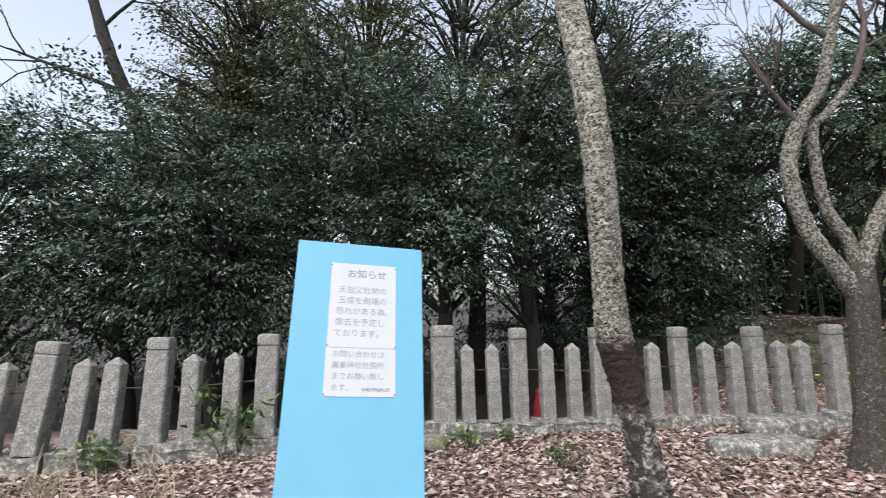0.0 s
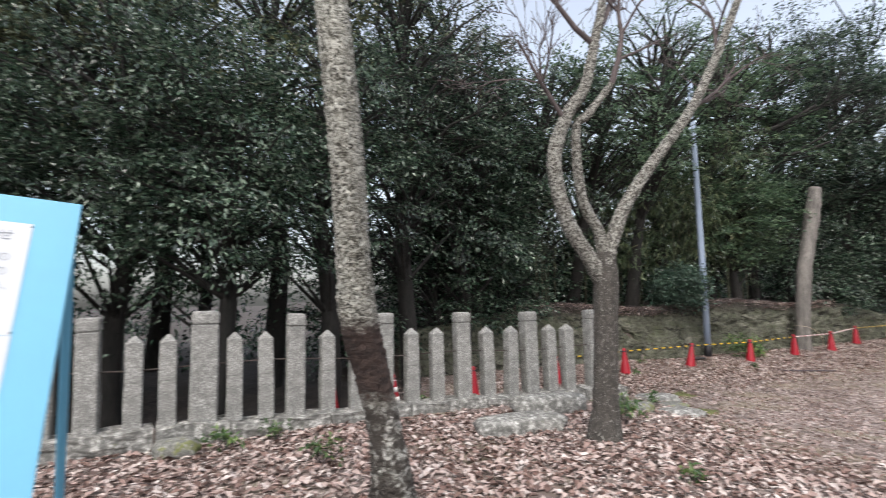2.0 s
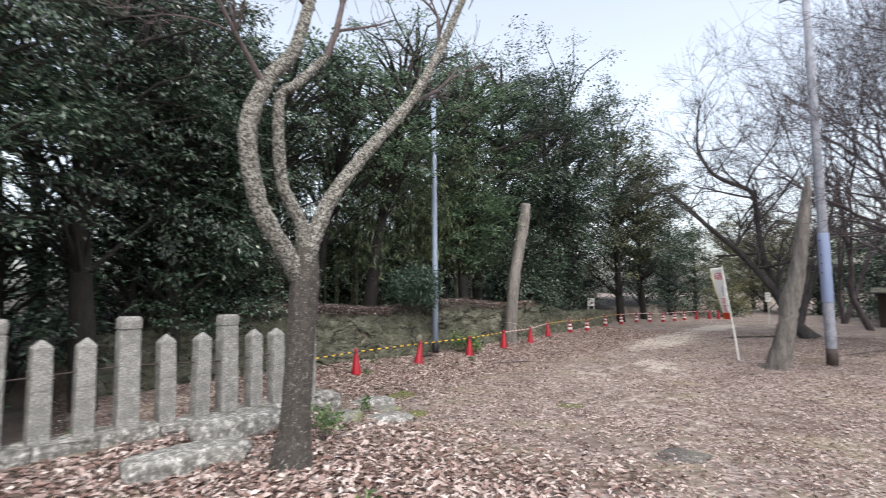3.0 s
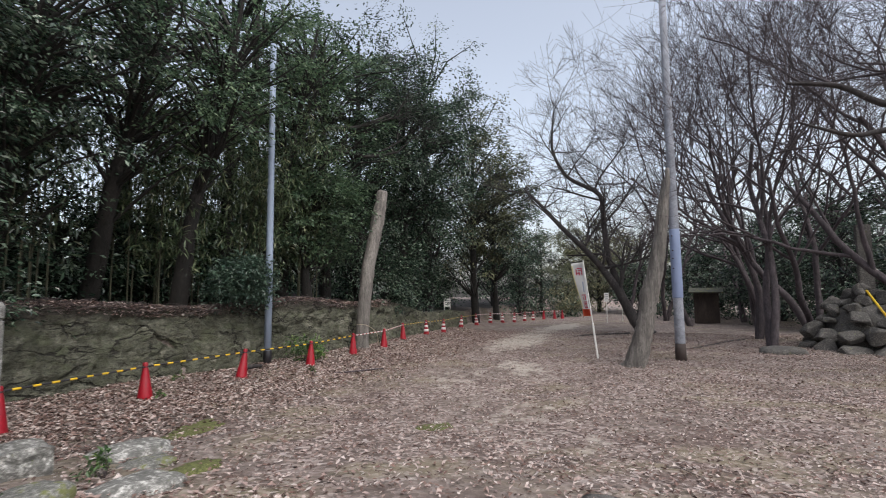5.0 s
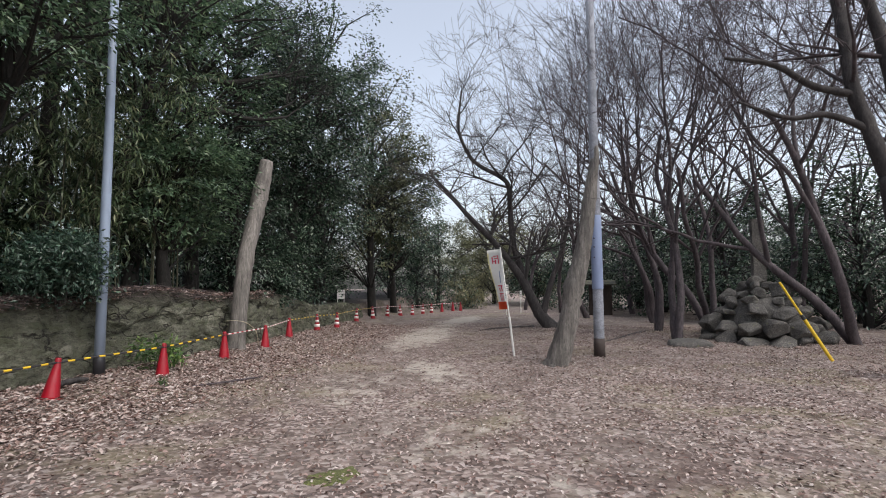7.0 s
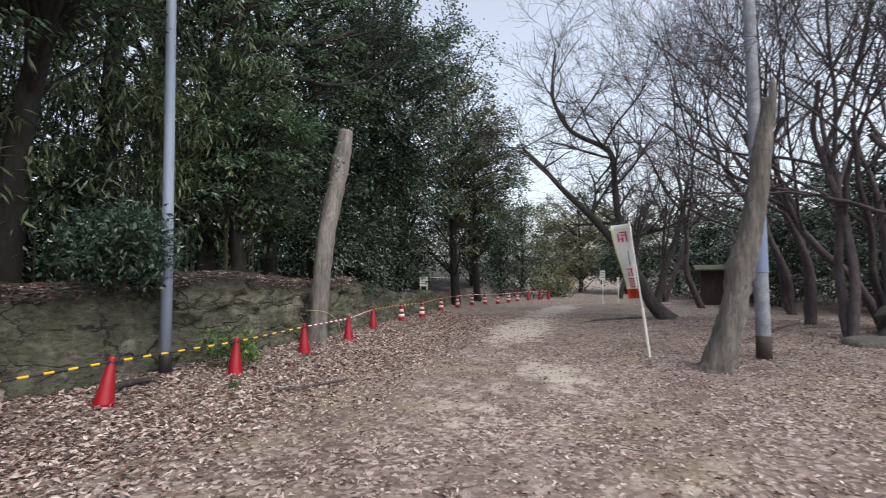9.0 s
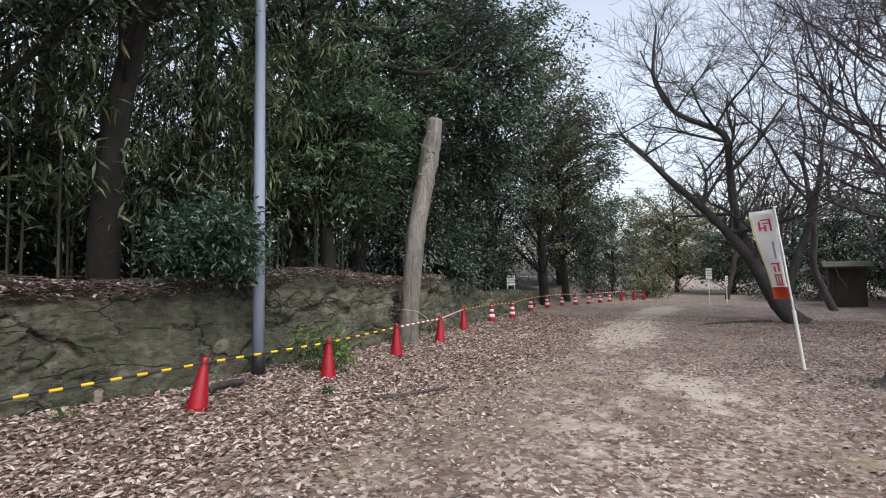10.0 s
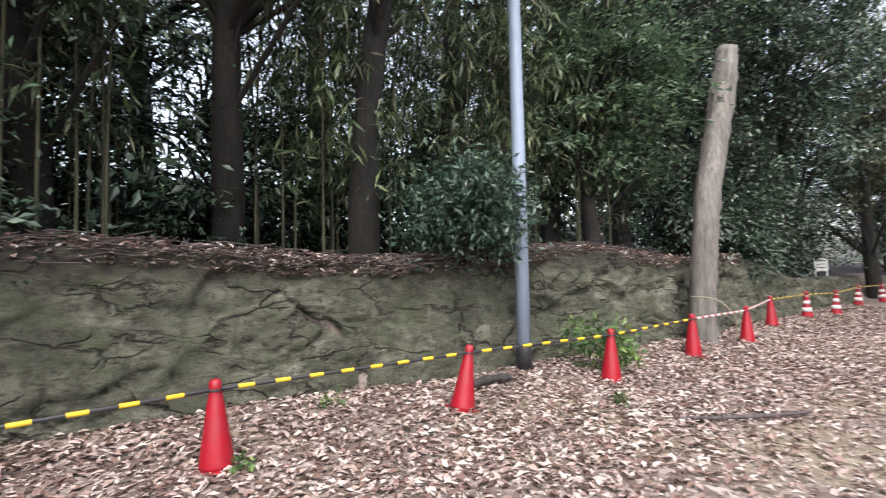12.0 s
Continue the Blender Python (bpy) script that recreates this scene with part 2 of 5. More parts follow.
MID_LEAF = mat_leaf("bright_evergreen_leaf", [(0.0, (0.03, 0.062, 0.034)), (0.55, (0.1, 0.18, 0.1)), (1.0, (0.26, 0.36, 0.2))], 0.32, 0.34)
DRY_LEAF = mat_leaf("dry_grass", [(0.0, (0.4, 0.33, 0.22)), (1.0, (0.66, 0.58, 0.43))], 0.7, 0.2)
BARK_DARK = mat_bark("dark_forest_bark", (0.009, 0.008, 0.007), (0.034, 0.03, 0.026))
BARK_BARE = mat_bark("bare_tree_bark", (0.042, 0.034, 0.037), (0.135, 0.11, 0.117), scale=0.8)
BARK_CHERRY = mat_bark("dark_cherry_bark", (0.024, 0.021, 0.021), (0.082, 0.072, 0.07))
BARK_LICHEN = mat_bark("lichen_bark", (0.06, 0.05, 0.042), (0.2, 0.18, 0.15), 0.75, 1.5, (0.5, 0.49, 0.42))
TRUNK_CRUST = mat_lichen_trunk()
BARK_PATCH = mat_bark("patchy_lichen_bark", (0.03, 0.026, 0.022), (0.13, 0.115, 0.095), 0.5, 4.2, (0.55, 0.54, 0.48), 0.8)
BARK_SPARSE = mat_bark("sparse_lichen_bark", (0.028, 0.024, 0.02), (0.13, 0.115, 0.1), 0.2, 4.0, (0.46, 0.45, 0.4), 0.7)
WOOD_GREY = mat_bark("weathered_grey_wood", (0.075, 0.068, 0.062), (0.3, 0.275, 0.25), scale=1.0, stretch=0.14)
TWIG = mat_bark("twig_bark", (0.06, 0.045, 0.045), (0.17, 0.135, 0.13))
CULM = mat_bark("bamboo_culm", (0.03, 0.031, 0.018), (0.1, 0.098, 0.058), scale=0.6, stretch=0.1)
GRANITE = mat_stone("weathered_granite", (0.25, 0.246, 0.23), (0.58, 0.57, 0.535), 55, 0, 2.4)
KERB_STONE = mat_stone("lichen_kerb_granite", (0.2, 0.196, 0.18), (0.68, 0.67, 0.63), 14, 0.1, 2.5)
FIELD_STONE = mat_stone("mossy_field_stone", (0.17, 0.168, 0.15), (0.4, 0.4, 0.37), 30, 0.45, 2.0)
ROCK = mat_stone("dark_garden_rock", (0.1, 0.093, 0.085), (0.23, 0.215, 0.195), 25, 0.1, 0.6)
MOSS = mat_stone("moss", (0.105, 0.115, 0.035), (0.22, 0.225, 0.075), 70, 0, 6.0)
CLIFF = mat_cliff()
BLUE = mat_paint("sky_blue_painted_board", (0.125, 0.37, 0.53), 0.45, 0.1, scale=5)
PAPER = mat_paint("laminated_white_paper", (0.48, 0.5, 0.53), 0.35, 0.06)
INK = mat_paint("faded_grey_ink", (0.18, 0.19, 0.21), 0.6, 0.2)
INK_PALE = mat_paint("bleached_grey_ink", (0.31, 0.32, 0.34), 0.6, 0.2)
INK_RED = mat_paint("red_ink", (0.62, 0.05, 0.1), 0.6, 0.1)
INK_BLUE = mat_paint("blue_grey_ink", (0.25, 0.3, 0.42), 0.6, 0.1)
CONE_RED = mat_paint("red_plastic", (0.3, 0.003, 0.014), 0.42, 0.25, scale=6)
CONE_WHITE = mat_paint("white_reflective_band", (0.75, 0.72, 0.7), 0.4, 0.15)
BLACK = mat_paint("black_plastic", (0.022, 0.022, 0.026), 0.45, 0.1)
YELLOW = mat_paint("yellow_plastic", (0.72, 0.47, 0.02), 0.45, 0.12)
STEEL = mat_paint("blue_grey_galvanised_pole", (0.27, 0.33, 0.43), 0.5, 0.15, scale=3)
SLEEVE = mat_paint("blue_grey_pole_wrap", (0.25, 0.31, 0.47), 0.55, 0.12, scale=3)
CONCRETE = mat_stone("pole_concrete", (0.3, 0.315, 0.36), (0.42, 0.435, 0.48), 60)
WIRE = mat_paint("dark_wire", (0.03, 0.03, 0.03), 0.6)
IRON = mat_paint("rusty_iron_rod", (0.05, 0.035, 0.03), 0.8, 0.3)
WHITE = mat_paint("white_painted_metal", (0.74, 0.73, 0.7), 0.45, 0.15)
CLOTH = mat_paint("white_banner_cloth", (0.76, 0.76, 0.74), 0.85, 0.1)
CLOTH_YELLOW = mat_paint("pale_yellow_banner_edge", (0.72, 0.66, 0.36), 0.85, 0.1)
CLOTH_RED = mat_paint("orange_red_banner_foot", (0.62, 0.07, 0.02), 0.85, 0.15)
HUT_WOOD = mat_bark("dark_hut_wood", (0.03, 0.022, 0.018), (0.075, 0.055, 0.045), stretch=0.2)
HUT_ROOF = mat_stone("mossy_hut_roof", (0.09, 0.09, 0.075), (0.2, 0.2, 0.165), 20, 0.4)


# ---- builders ----
def quick_mesh(name, verts, faces, mat, smooth=False):
    """A mesh from arrays: verts (n, 3), faces (m, k), all faces with k corners."""
    verts, faces = np.asarray(verts, np.float32), np.asarray(faces, np.int32)
    me = bpy.data.meshes.new(name)
    me.vertices.add(len(verts))
    me.vertices.foreach_set("co", verts.ravel())
    m, k = faces.shape
    me.loops.add(m * k)
    me.loops.foreach_set("vertex_index", faces.ravel())
    me.polygons.add(m)
    me.polygons.foreach_set("loop_start", np.arange(0, m * k, k, dtype=np.int32))
    me.polygons.foreach_set("use_smooth", np.full(m, smooth))
    me.update(calc_edges=True)
    me.validate()
    for x in mat if isinstance(mat, (list, tuple)) else [mat]:
        me.materials.append(x)
    return me


def under(ob, parent):
    if parent is not None:
        ob.parent = parent
    return ob


def part(name, bm, mat, parent, label="", smooth=False):
    """One mesh object from a bmesh, in its parent's own space."""
    me = bpy.data.meshes.new(name)
    bm.to_mesh(me)
    bm.free()
    me.materials.append(mat)
    if smooth:
        me.polygons.foreach_set("use_smooth", np.full(len(me.polygons), True))
    return tagged(under(new(name, me), parent), label)


def thing(name, label, category, at=(0, 0, 0), turn=0, group="", kind=""):
    ob = new(name)
    ob.empty_display_size = 0.2
    ob.matrix_world = pose(*at, 0, 0, turn)
    return tagged(ob, label, category, group, kind)


def box(bm, size, at=(0, 0, 0), bevel=0.0, m=None):
    r = bmesh.ops.create_cube(bm, size=1.0, matrix=(m or Matrix()) @ Matrix.Translation(at) @ Matrix.Diagonal((*size, 1)))
    if bevel:
        vs = set(r["verts"])
        es = [e for e in bm.edges if e.verts[0] in vs and e.verts[1] in vs]
        bmesh.ops.bevel(bm, geom=es, offset=bevel, segments=2, affect="EDGES")
    return bm


def rod(bm, a, b, r0, r1=None, sides=12):
    a, b = Vector(a), Vector(b)
    d = b - a
    m = Matrix.Translation((a + b) / 2) @ d.to_track_quat("Z", "Y").to_matrix().to_4x4()
    bmesh.ops.create_cone(bm, cap_ends=True, segments=sides, radius1=r0, radius2=r0 if r1 is None else r1, depth=d.length, matrix=m)
    return bm


def lathe(bm, profile, sides=20):
    """A turned body from (radius, height) pairs, bottom to top."""
    rings = []
    for r, z in profile:
        rings.append([bm.verts.new((r * math.cos(2 * math.pi * i / sides), r * math.sin(2 * math.pi * i / sides), z)) for i in range(sides)])
    for p, q in zip(rings, rings[1:]):
        for i in range(sides):
            j = (i + 1) % sides
            bm.faces.new((p[i], p[j], q[j], q[i]))
    bm.faces.new(rings[-1])
    bm.faces.new(rings[0][::-1])
    return bm


class Tubes:
    """Gathers tapered tubes along lines into one mesh."""

    def __init__(self):
        self.v, self.f, self.n = [], [], 0

    def add(self, pts, radii, sides=6, knobs=0.0, rng=None):
        pts, radii = np.asarray(pts, float), np.asarray(radii, float)
        d = np.gradient(pts, axis=0)
        d /= np.linalg.norm(d, axis=1)[:, None] + 1e-9
        ref = np.array((1.0, 0, 0)) if abs(d[0][0]) < 0.8 else np.array((0, 1.0, 0))
        a = np.cross(d, ref)
        a /= np.linalg.norm(a, axis=1)[:, None] + 1e-9
        b = np.cross(d, a)
        t = np.arange(sides) * 2 * math.pi / sides
        rr = np.repeat(radii[:, None], sides, 1)
        if knobs and rng is not None:
            rr = rr * (1 + knobs * rng.standard_normal(rr.shape))
        ring = pts[:, None, :] + rr[:, :, None] * (np.cos(t)[None, :, None] * a[:, None, :] + np.sin(t)[None, :, None] * b[:, None, :])
        k = len(pts)
        i = np.arange(k - 1)[:, None] * sides
        j = np.arange(sides)[None, :]
        q = np.stack([i + j, i + (j + 1) % sides, i + sides + (j + 1) % sides, i + sides + j], -1).reshape(-1, 4) + self.n
        self.v.append(ring.reshape(-1, 3))
        self.f.append(q)
        self.n += k * sides

    def mesh(self, name, mat):
        return quick_mesh(name, np.concatenate(self.v), np.concatenate(self.f), mat, True)


def smooth_line(pts, radii, steps=5):
    """Catmull-Rom through the given places."""
    p = [Vector(x) for x in pts]
    out, rad = [], []
    for i in range(len(p) - 1):
        a, b, c, d = p[max(i - 1, 0)], p[i], p[i + 1], p[min(i + 2, len(p) - 1)]
        for s in range(steps):
            t = s / steps
            out.append(0.5 * (2 * b + (c - a) * t + (2 * a - 5 * b + 4 * c - d) * t * t + (3 * b - a - 3 * c + d) * t ** 3))
            rad.append(radii[i] * (1 - t) + radii[i + 1] * t)
    out.append(p[-1])
    rad.append(radii[-1])
    return np.array(out), np.array(rad)


def grow(tubes, rng, p, d, length, radius, depth, tips, up=0.15, wobble=0.22, kids=(3, 5), spread=(25, 55), shrink=(0.55, 0.75), min_r=0.004, sides=6, main=None):
    """A limb that bends and splits into thinner ones; tips gathers the ends of the last ones."""
    n = max(4, int(length / 0.35)) if depth > 1 else 4
    pts, rad, dirs = [p], [radius], [d]
    for i in range(n):
        d = d + Vector(rng.normal(0, wobble, 3)) * (0.6 if depth > 2 else 1.0) + Vector((0, 0, up * 0.3))
        d.normalize()
        p = p + d * (length / n)
        pts.append(p)
        dirs.append(d)
        rad.append(max(min_r, radius * (1 - 0.55 * (i + 1) / n) if depth else radius * (1 - 0.8 * (i + 1) / n)))
    (main or tubes).add(np.array(pts), rad, sides if depth > 1 else (4 if depth == 1 else 3))
    if depth == 0:
        tips.append(pts[-1])
        tips.append(pts[len(pts) // 2])
        return
    for k in range(int(rng.integers(kids[0], kids[1] + 1))):
        i = int(n * rng.uniform(0.45, 1.0))
        base = dirs[i]
        side = base.cross(Vector(rng.normal(0, 1, 3)))
        if side.length < 1e-3:
            continue
        side.normalize()
        a = radians(rng.uniform(*spread))
        nd = base * math.cos(a) + side * math.sin(a) + Vector((0, 0, up))
        nd.normalize()
        grow(tubes, rng, pts[i], nd, length * rng.uniform(*shrink), max(min_r, rad[i] * rng.uniform(0.5, 0.75)), depth - 1, tips, up, wobble, kids, spread, shrink, min_r, sides)


def leaf_cloud(rng, centres, per, spread, size, slim=0.42, droop=0.35, flat=0.6):
    """Leaves round the given places: one folded four-cornered blade each."""
    c = np.repeat(np.asarray(centres, float), per, 0)
    n = len(c)
    off = rng.normal(0, 1, (n, 3)) * spread * np.array((1, 1, flat))
    p = c + off
    d = rng.normal(0, 1, (n, 3)) + off / (spread + 1e-6) * 0.4
    d[:, 2] -= droop * 2
    d /= np.linalg.norm(d, axis=1)[:, None]
    up = rng.normal(0, 0.6, (n, 3)) + np.array((0, 0, 1.0))
    s = np.cross(d, up)
    s /= np.linalg.norm(s, axis=1)[:, None] + 1e-9
    nrm = np.cross(s, d)
    L = (size * rng.uniform(0.6, 1.35, n))[:, None]
    a = p
    b = p + d * L * 0.45 + s * L * slim * 0.5 + nrm * L * 0.06
    t = p + d * L - nrm * L * 0.05
    e = p + d * L * 0.45 - s * L * slim * 0.5 + nrm * L * 0.06
    v = np.stack([a, b, t, e], 1).reshape(-1, 3)
    f = np.arange(n * 4).reshape(-1, 4)
    return v, f


def leaf_spray(rng, centres, outward, per, spread, size, slim=0.42, deep=0.22):
    """Layered sprays of leaves: each spray a loose tilted sheet whose leaves point outwards and hang a little."""
    m = len(centres)
    o = np.asarray(outward, float) * np.array((1, 1, 0.3)) + rng.normal(0, 0.25, (m, 3))
    o /= np.linalg.norm(o, axis=1)[:, None] + 1e-9
    up = np.array((0, 0, 1.0)) + 0.45 * o + rng.normal(0, 0.22, (m, 3))
    tan = np.cross(up, o)
    tan /= np.linalg.norm(tan, axis=1)[:, None] + 1e-9
    nrm = np.cross(o, tan)
    k = np.clip(rng.lognormal(0, 0.25, m), 0.6, 1.6)
    c, o, tan, nrm, k = (np.repeat(q, per, 0) for q in (np.asarray(centres, float), o, tan, nrm, k))
    n = len(c)
    a, b = rng.normal(0, 1, (n, 1)), rng.normal(0, 1, (n, 1))
    k = k[:, None] * spread
    p = c + o * a * k + tan * b * k + nrm * (rng.normal(0, deep, (n, 1)) - 0.1 * (a * a + b * b)) * k
    d = o * (0.7 + 0.4 * rng.normal(0, 1, (n, 1))) + tan * (0.5 * b + 0.6 * rng.normal(0, 1, (n, 1))) + rng.normal(0, 0.25, (n, 3)) + np.array((0, 0, -0.35))
    d /= np.linalg.norm(d, axis=1)[:, None] + 1e-9
    s = np.cross(d, nrm + rng.normal(0, 0.4, (n, 3)))
    s /= np.linalg.norm(s, axis=1)[:, None] + 1e-9
    w = np.cross(s, d)
    L = (size * rng.uniform(0.6, 1.3, n))[:, None]
    v = np.stack([p, p + d * L * 0.45 + s * L * slim * 0.5 + w * L * 0.05, p + d * L - w * L * 0.06, p + d * L * 0.45 - s * L * slim * 0.5 + w * L * 0.05], 1).reshape(-1, 3)
    return v, np.arange(n * 4).reshape(-1, 4)


def clump_centres(rng, n, at, radius, height, shell=0.45):
    """Places in an uneven egg-shaped crown, denser towards its outside."""
    u = rng.normal(0, 1, (n, 3))
    u /= np.linalg.norm(u, axis=1)[:, None]
    r = rng.uniform(shell, 1.0, n) ** 0.7
    bumpy = 1 + 0.18 * np.sin(u[:, 0] * 5 + at[0]) * np.cos(u[:, 2] * 4 + at[1])
    full = (1.02 - u[:, 2] ** 2) ** -0.17
    return np.asarray(at) + u * (r * bumpy)[:, None] * np.stack([radius * full, radius * full, np.full(n, height)], 1)


def smoothstep(a, b, x):
    t = np.clip((x - a) / (b - a), 0, 1)
    return t * t * (3 - 2 * t)


# ---- the lie of the land ----
def wall_line(x):
    """y of the foot of the earth bank at x."""
    return 13.75 + 0.045 * (x - 9.0) + 0.9 * smoothstep(17, 27, x) + 1.6 * smoothstep(24, 42, x) - 0.5 * smoothstep(10, 4, x)


def bank_top(x):
    return 0.92 + 0.1 * np.sin(x * 0.9) - 0.75 * smoothstep(19, 30, x) - 0.5 * smoothstep(7, 2, x)


def land(x, y):
    """Height of the open ground."""
    x, y = np.asarray(x, float), np.asarray(y, float)
    s = smoothstep(3.5, 12.5, x)
    s2 = 0.85 * smoothstep(7.9, 9.2, y)
    z = -0.2 - 0.67 * (1 - (1 - s) * (1 - s2))
    w = wall_line(x)
    z = z + 0.16 * smoothstep(w - 2.0, w - 0.2, y)
    z = z + 0.55 * smoothstep(4, -6, x) * smoothstep(10, 14, y)
    z = z + 0.025 * np.sin(x * 1.3 + y * 0.7) * np.sin(y * 1.1 - x * 0.4)
    z = z + (bank_top(x) - z) * smoothstep(w + 0.15, w + 0.45, y) * smoothstep(1.0, 5.0, x)
    z = z + 0.5 * smoothstep(w + 0.5, w + 6, y) * smoothstep(1.0, 5.0, x)
    return z - 1.5 * smoothstep(60, 140, np.hypot(x - 10, y - 5))


def height(x, y):
    return float(land(x, y))


# ---- ground ----
def axis(lo, hi, near_lo, near_hi, fine, coarse):
    mid = np.arange(near_lo, near_hi + 1e-6, fine)
    a = near_lo - np.cumsum(np.geomspace(fine * 2, coarse, 26))
    b = near_hi + np.cumsum(np.geomspace(fine * 2, coarse, 26))
    return np.concatenate([np.maximum(a, lo)[::-1], mid, np.minimum(b, hi)])


def worn_at(x, y):
    """How far feet have worn the ground bare, 0 to 1."""
    w = np.zeros(len(x))
    for cx, cy, rx, ry, turn, k in ((25.5, 10.2, 5.0, 1.2, 0.12, 0.62), (34.0, 11.0, 6.0, 1.0, 0.03, 0.62), (17.6, 7.4, 2.4, 0.85, 0.5, 0.46), (15.0, 8.2, 3.0, 1.0, 0.4, 0.3), (12.0, 5.0, 4.0, 1.5, 0.6, 0.22)):
        u, v = x - cx, y - cy
        a, b = u * math.cos(turn) + v * math.sin(turn), v * math.cos(turn) - u * math.sin(turn)
        w = np.maximum(w, k * np.exp(-(a / rx) ** 2 - (b / ry) ** 2))
    return w


def shaded_ground_at(x, y):
    """Dark ground before the bank, with tree shade put into its colour."""
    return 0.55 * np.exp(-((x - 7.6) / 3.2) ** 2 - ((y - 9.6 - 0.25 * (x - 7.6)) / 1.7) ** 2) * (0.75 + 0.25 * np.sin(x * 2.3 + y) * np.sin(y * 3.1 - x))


def build_ground():
    xs, ys = axis(-400, 500, -9, 46, 0.2, 60), axis(-400, 450, -8, 22, 0.2, 60)
    X, Y = np.meshgrid(xs, ys)
    Z = land(X, Y)
    rng = np.random.default_rng(4)
    Z = Z + rng.normal(0, 0.008, Z.shape) * (np.hypot(X - 10, Y - 5) < 40)
    nx, ny = len(xs), len(ys)
    i = (np.arange(ny - 1)[:, None] * nx + np.arange(nx - 1)[None, :]).ravel()
    f = np.stack([i, i + 1, i + nx + 1, i + nx], 1)
    me = quick_mesh("ground", np.stack([X, Y, Z], -1).reshape(-1, 3), f, GROUND, True)
    w = worn_at(X.ravel(), Y.ravel())
    me.attributes.new("worn", "FLOAT", "POINT").data.foreach_set("value", w.astype(np.float32))
    xx, yy = X.ravel(), Y.ravel()
    # floor behind the fence and bank edge, blackened for forest shade
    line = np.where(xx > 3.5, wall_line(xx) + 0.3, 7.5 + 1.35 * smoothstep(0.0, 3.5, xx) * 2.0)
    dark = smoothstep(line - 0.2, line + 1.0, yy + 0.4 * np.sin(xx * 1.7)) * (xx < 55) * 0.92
    # painted tree shade and dark ground before the bank
    dark = np.maximum(dark, shaded_ground_at(xx, yy))
    me.attributes.new("humus_shade", "FLOAT", "POINT").data.foreach_set("value", dark.astype(np.float32))
    tagged(new("ground", me), "trodden brown earth strewn with leaf crumbs", "ground", kind="structure")


build_ground()


def build_bank():
    """The cut earth bank behind the cones: a rough, cracked face with a rounded top and thickness behind it."""
    xs = np.concatenate([np.arange(3.6, 7.6, 0.12), np.arange(7.6, 15.5, 0.045), np.arange(15.5, 33.0, 0.1)])
    prof = np.linspace(0, 1, 44)
    V = []
    for x in xs:
        y0, z1 = float(wall_line(x)), float(bank_top(x))
        z0 = -1.05
        row = []
        for t in prof:
            z = z0 + (z1 + 0.03 - z0) * t
            p = Vector((x, 0, z))
            dy = 0.12 * noise.noise(p * 0.5) + 0.075 * noise.fractal(p * 2.6, 0.7, 2.2, 7) + 0.03 * noise.noise(p * 9) + 0.02 * noise.noise(p * 19) + 0.03 * abs(noise.noise(Vector((x * 2, 0, z * 11))))
            lean = 0.25 * t + 0.4 * max(0, t - 0.88) ** 1.2
            w = Vector((x * 0.75 + 0.35 * noise.noise(p * 1.4), 0.0, z * 1.35 + 0.3 * noise.noise(p * 1.4 + Vector((9, 0, 0)))))
            dist, cells = noise.voronoi(w)
            gap = dist[1] - dist[0]
            dy += 0.07 * noise.cell(cells[0] * 13.7)
            bed = (z * 3.4 + 0.8 * noise.noise(p * 0.55) + 0.12 * noise.noise(p * 4)) % 1.0
            ledge = 0.045 * bed * max(0.0, min(1.0, 0.5 + 1.5 * noise.noise(p * 1.1)))
            crack = 0.16 * max(0.0, 1 - gap / 0.04) * max(0.0, min(1.0, 0.2 + 1.6 * noise.noise(p * 0.8)))
            # the wide slanting cleft
            u = (x - 11.35) * 0.6 + (z - 0.1) + 0.12 * noise.noise(p * 3.5)
            wide = 0.06 * max(0.0, 1 - ((x - 11.3) / 0.36) ** 2)
            if wide > 0.004 and abs(u) < wide:
                crack = max(crack, 0.3 * (1 - (abs(u) / wide) ** 2))
            row.append((x, y0 + lean + dy * 0.8 - ledge + crack - 0.05, z))
        row.append((x, y0 + 0.9, z1 + 0.02))
        row.append((x, y0 + 0.95, z0))
        V.append(row)
    V = np.array(V)
    n, k = V.shape[:2]
    i = (np.arange(n - 1)[:, None] * k + np.arange(k - 1)[None, :]).ravel()
    f = np.stack([i, i + k, i + k + 1, i + 1], 1)
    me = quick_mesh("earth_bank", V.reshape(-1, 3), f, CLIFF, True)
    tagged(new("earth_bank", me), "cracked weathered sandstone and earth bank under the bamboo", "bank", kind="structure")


build_bank()


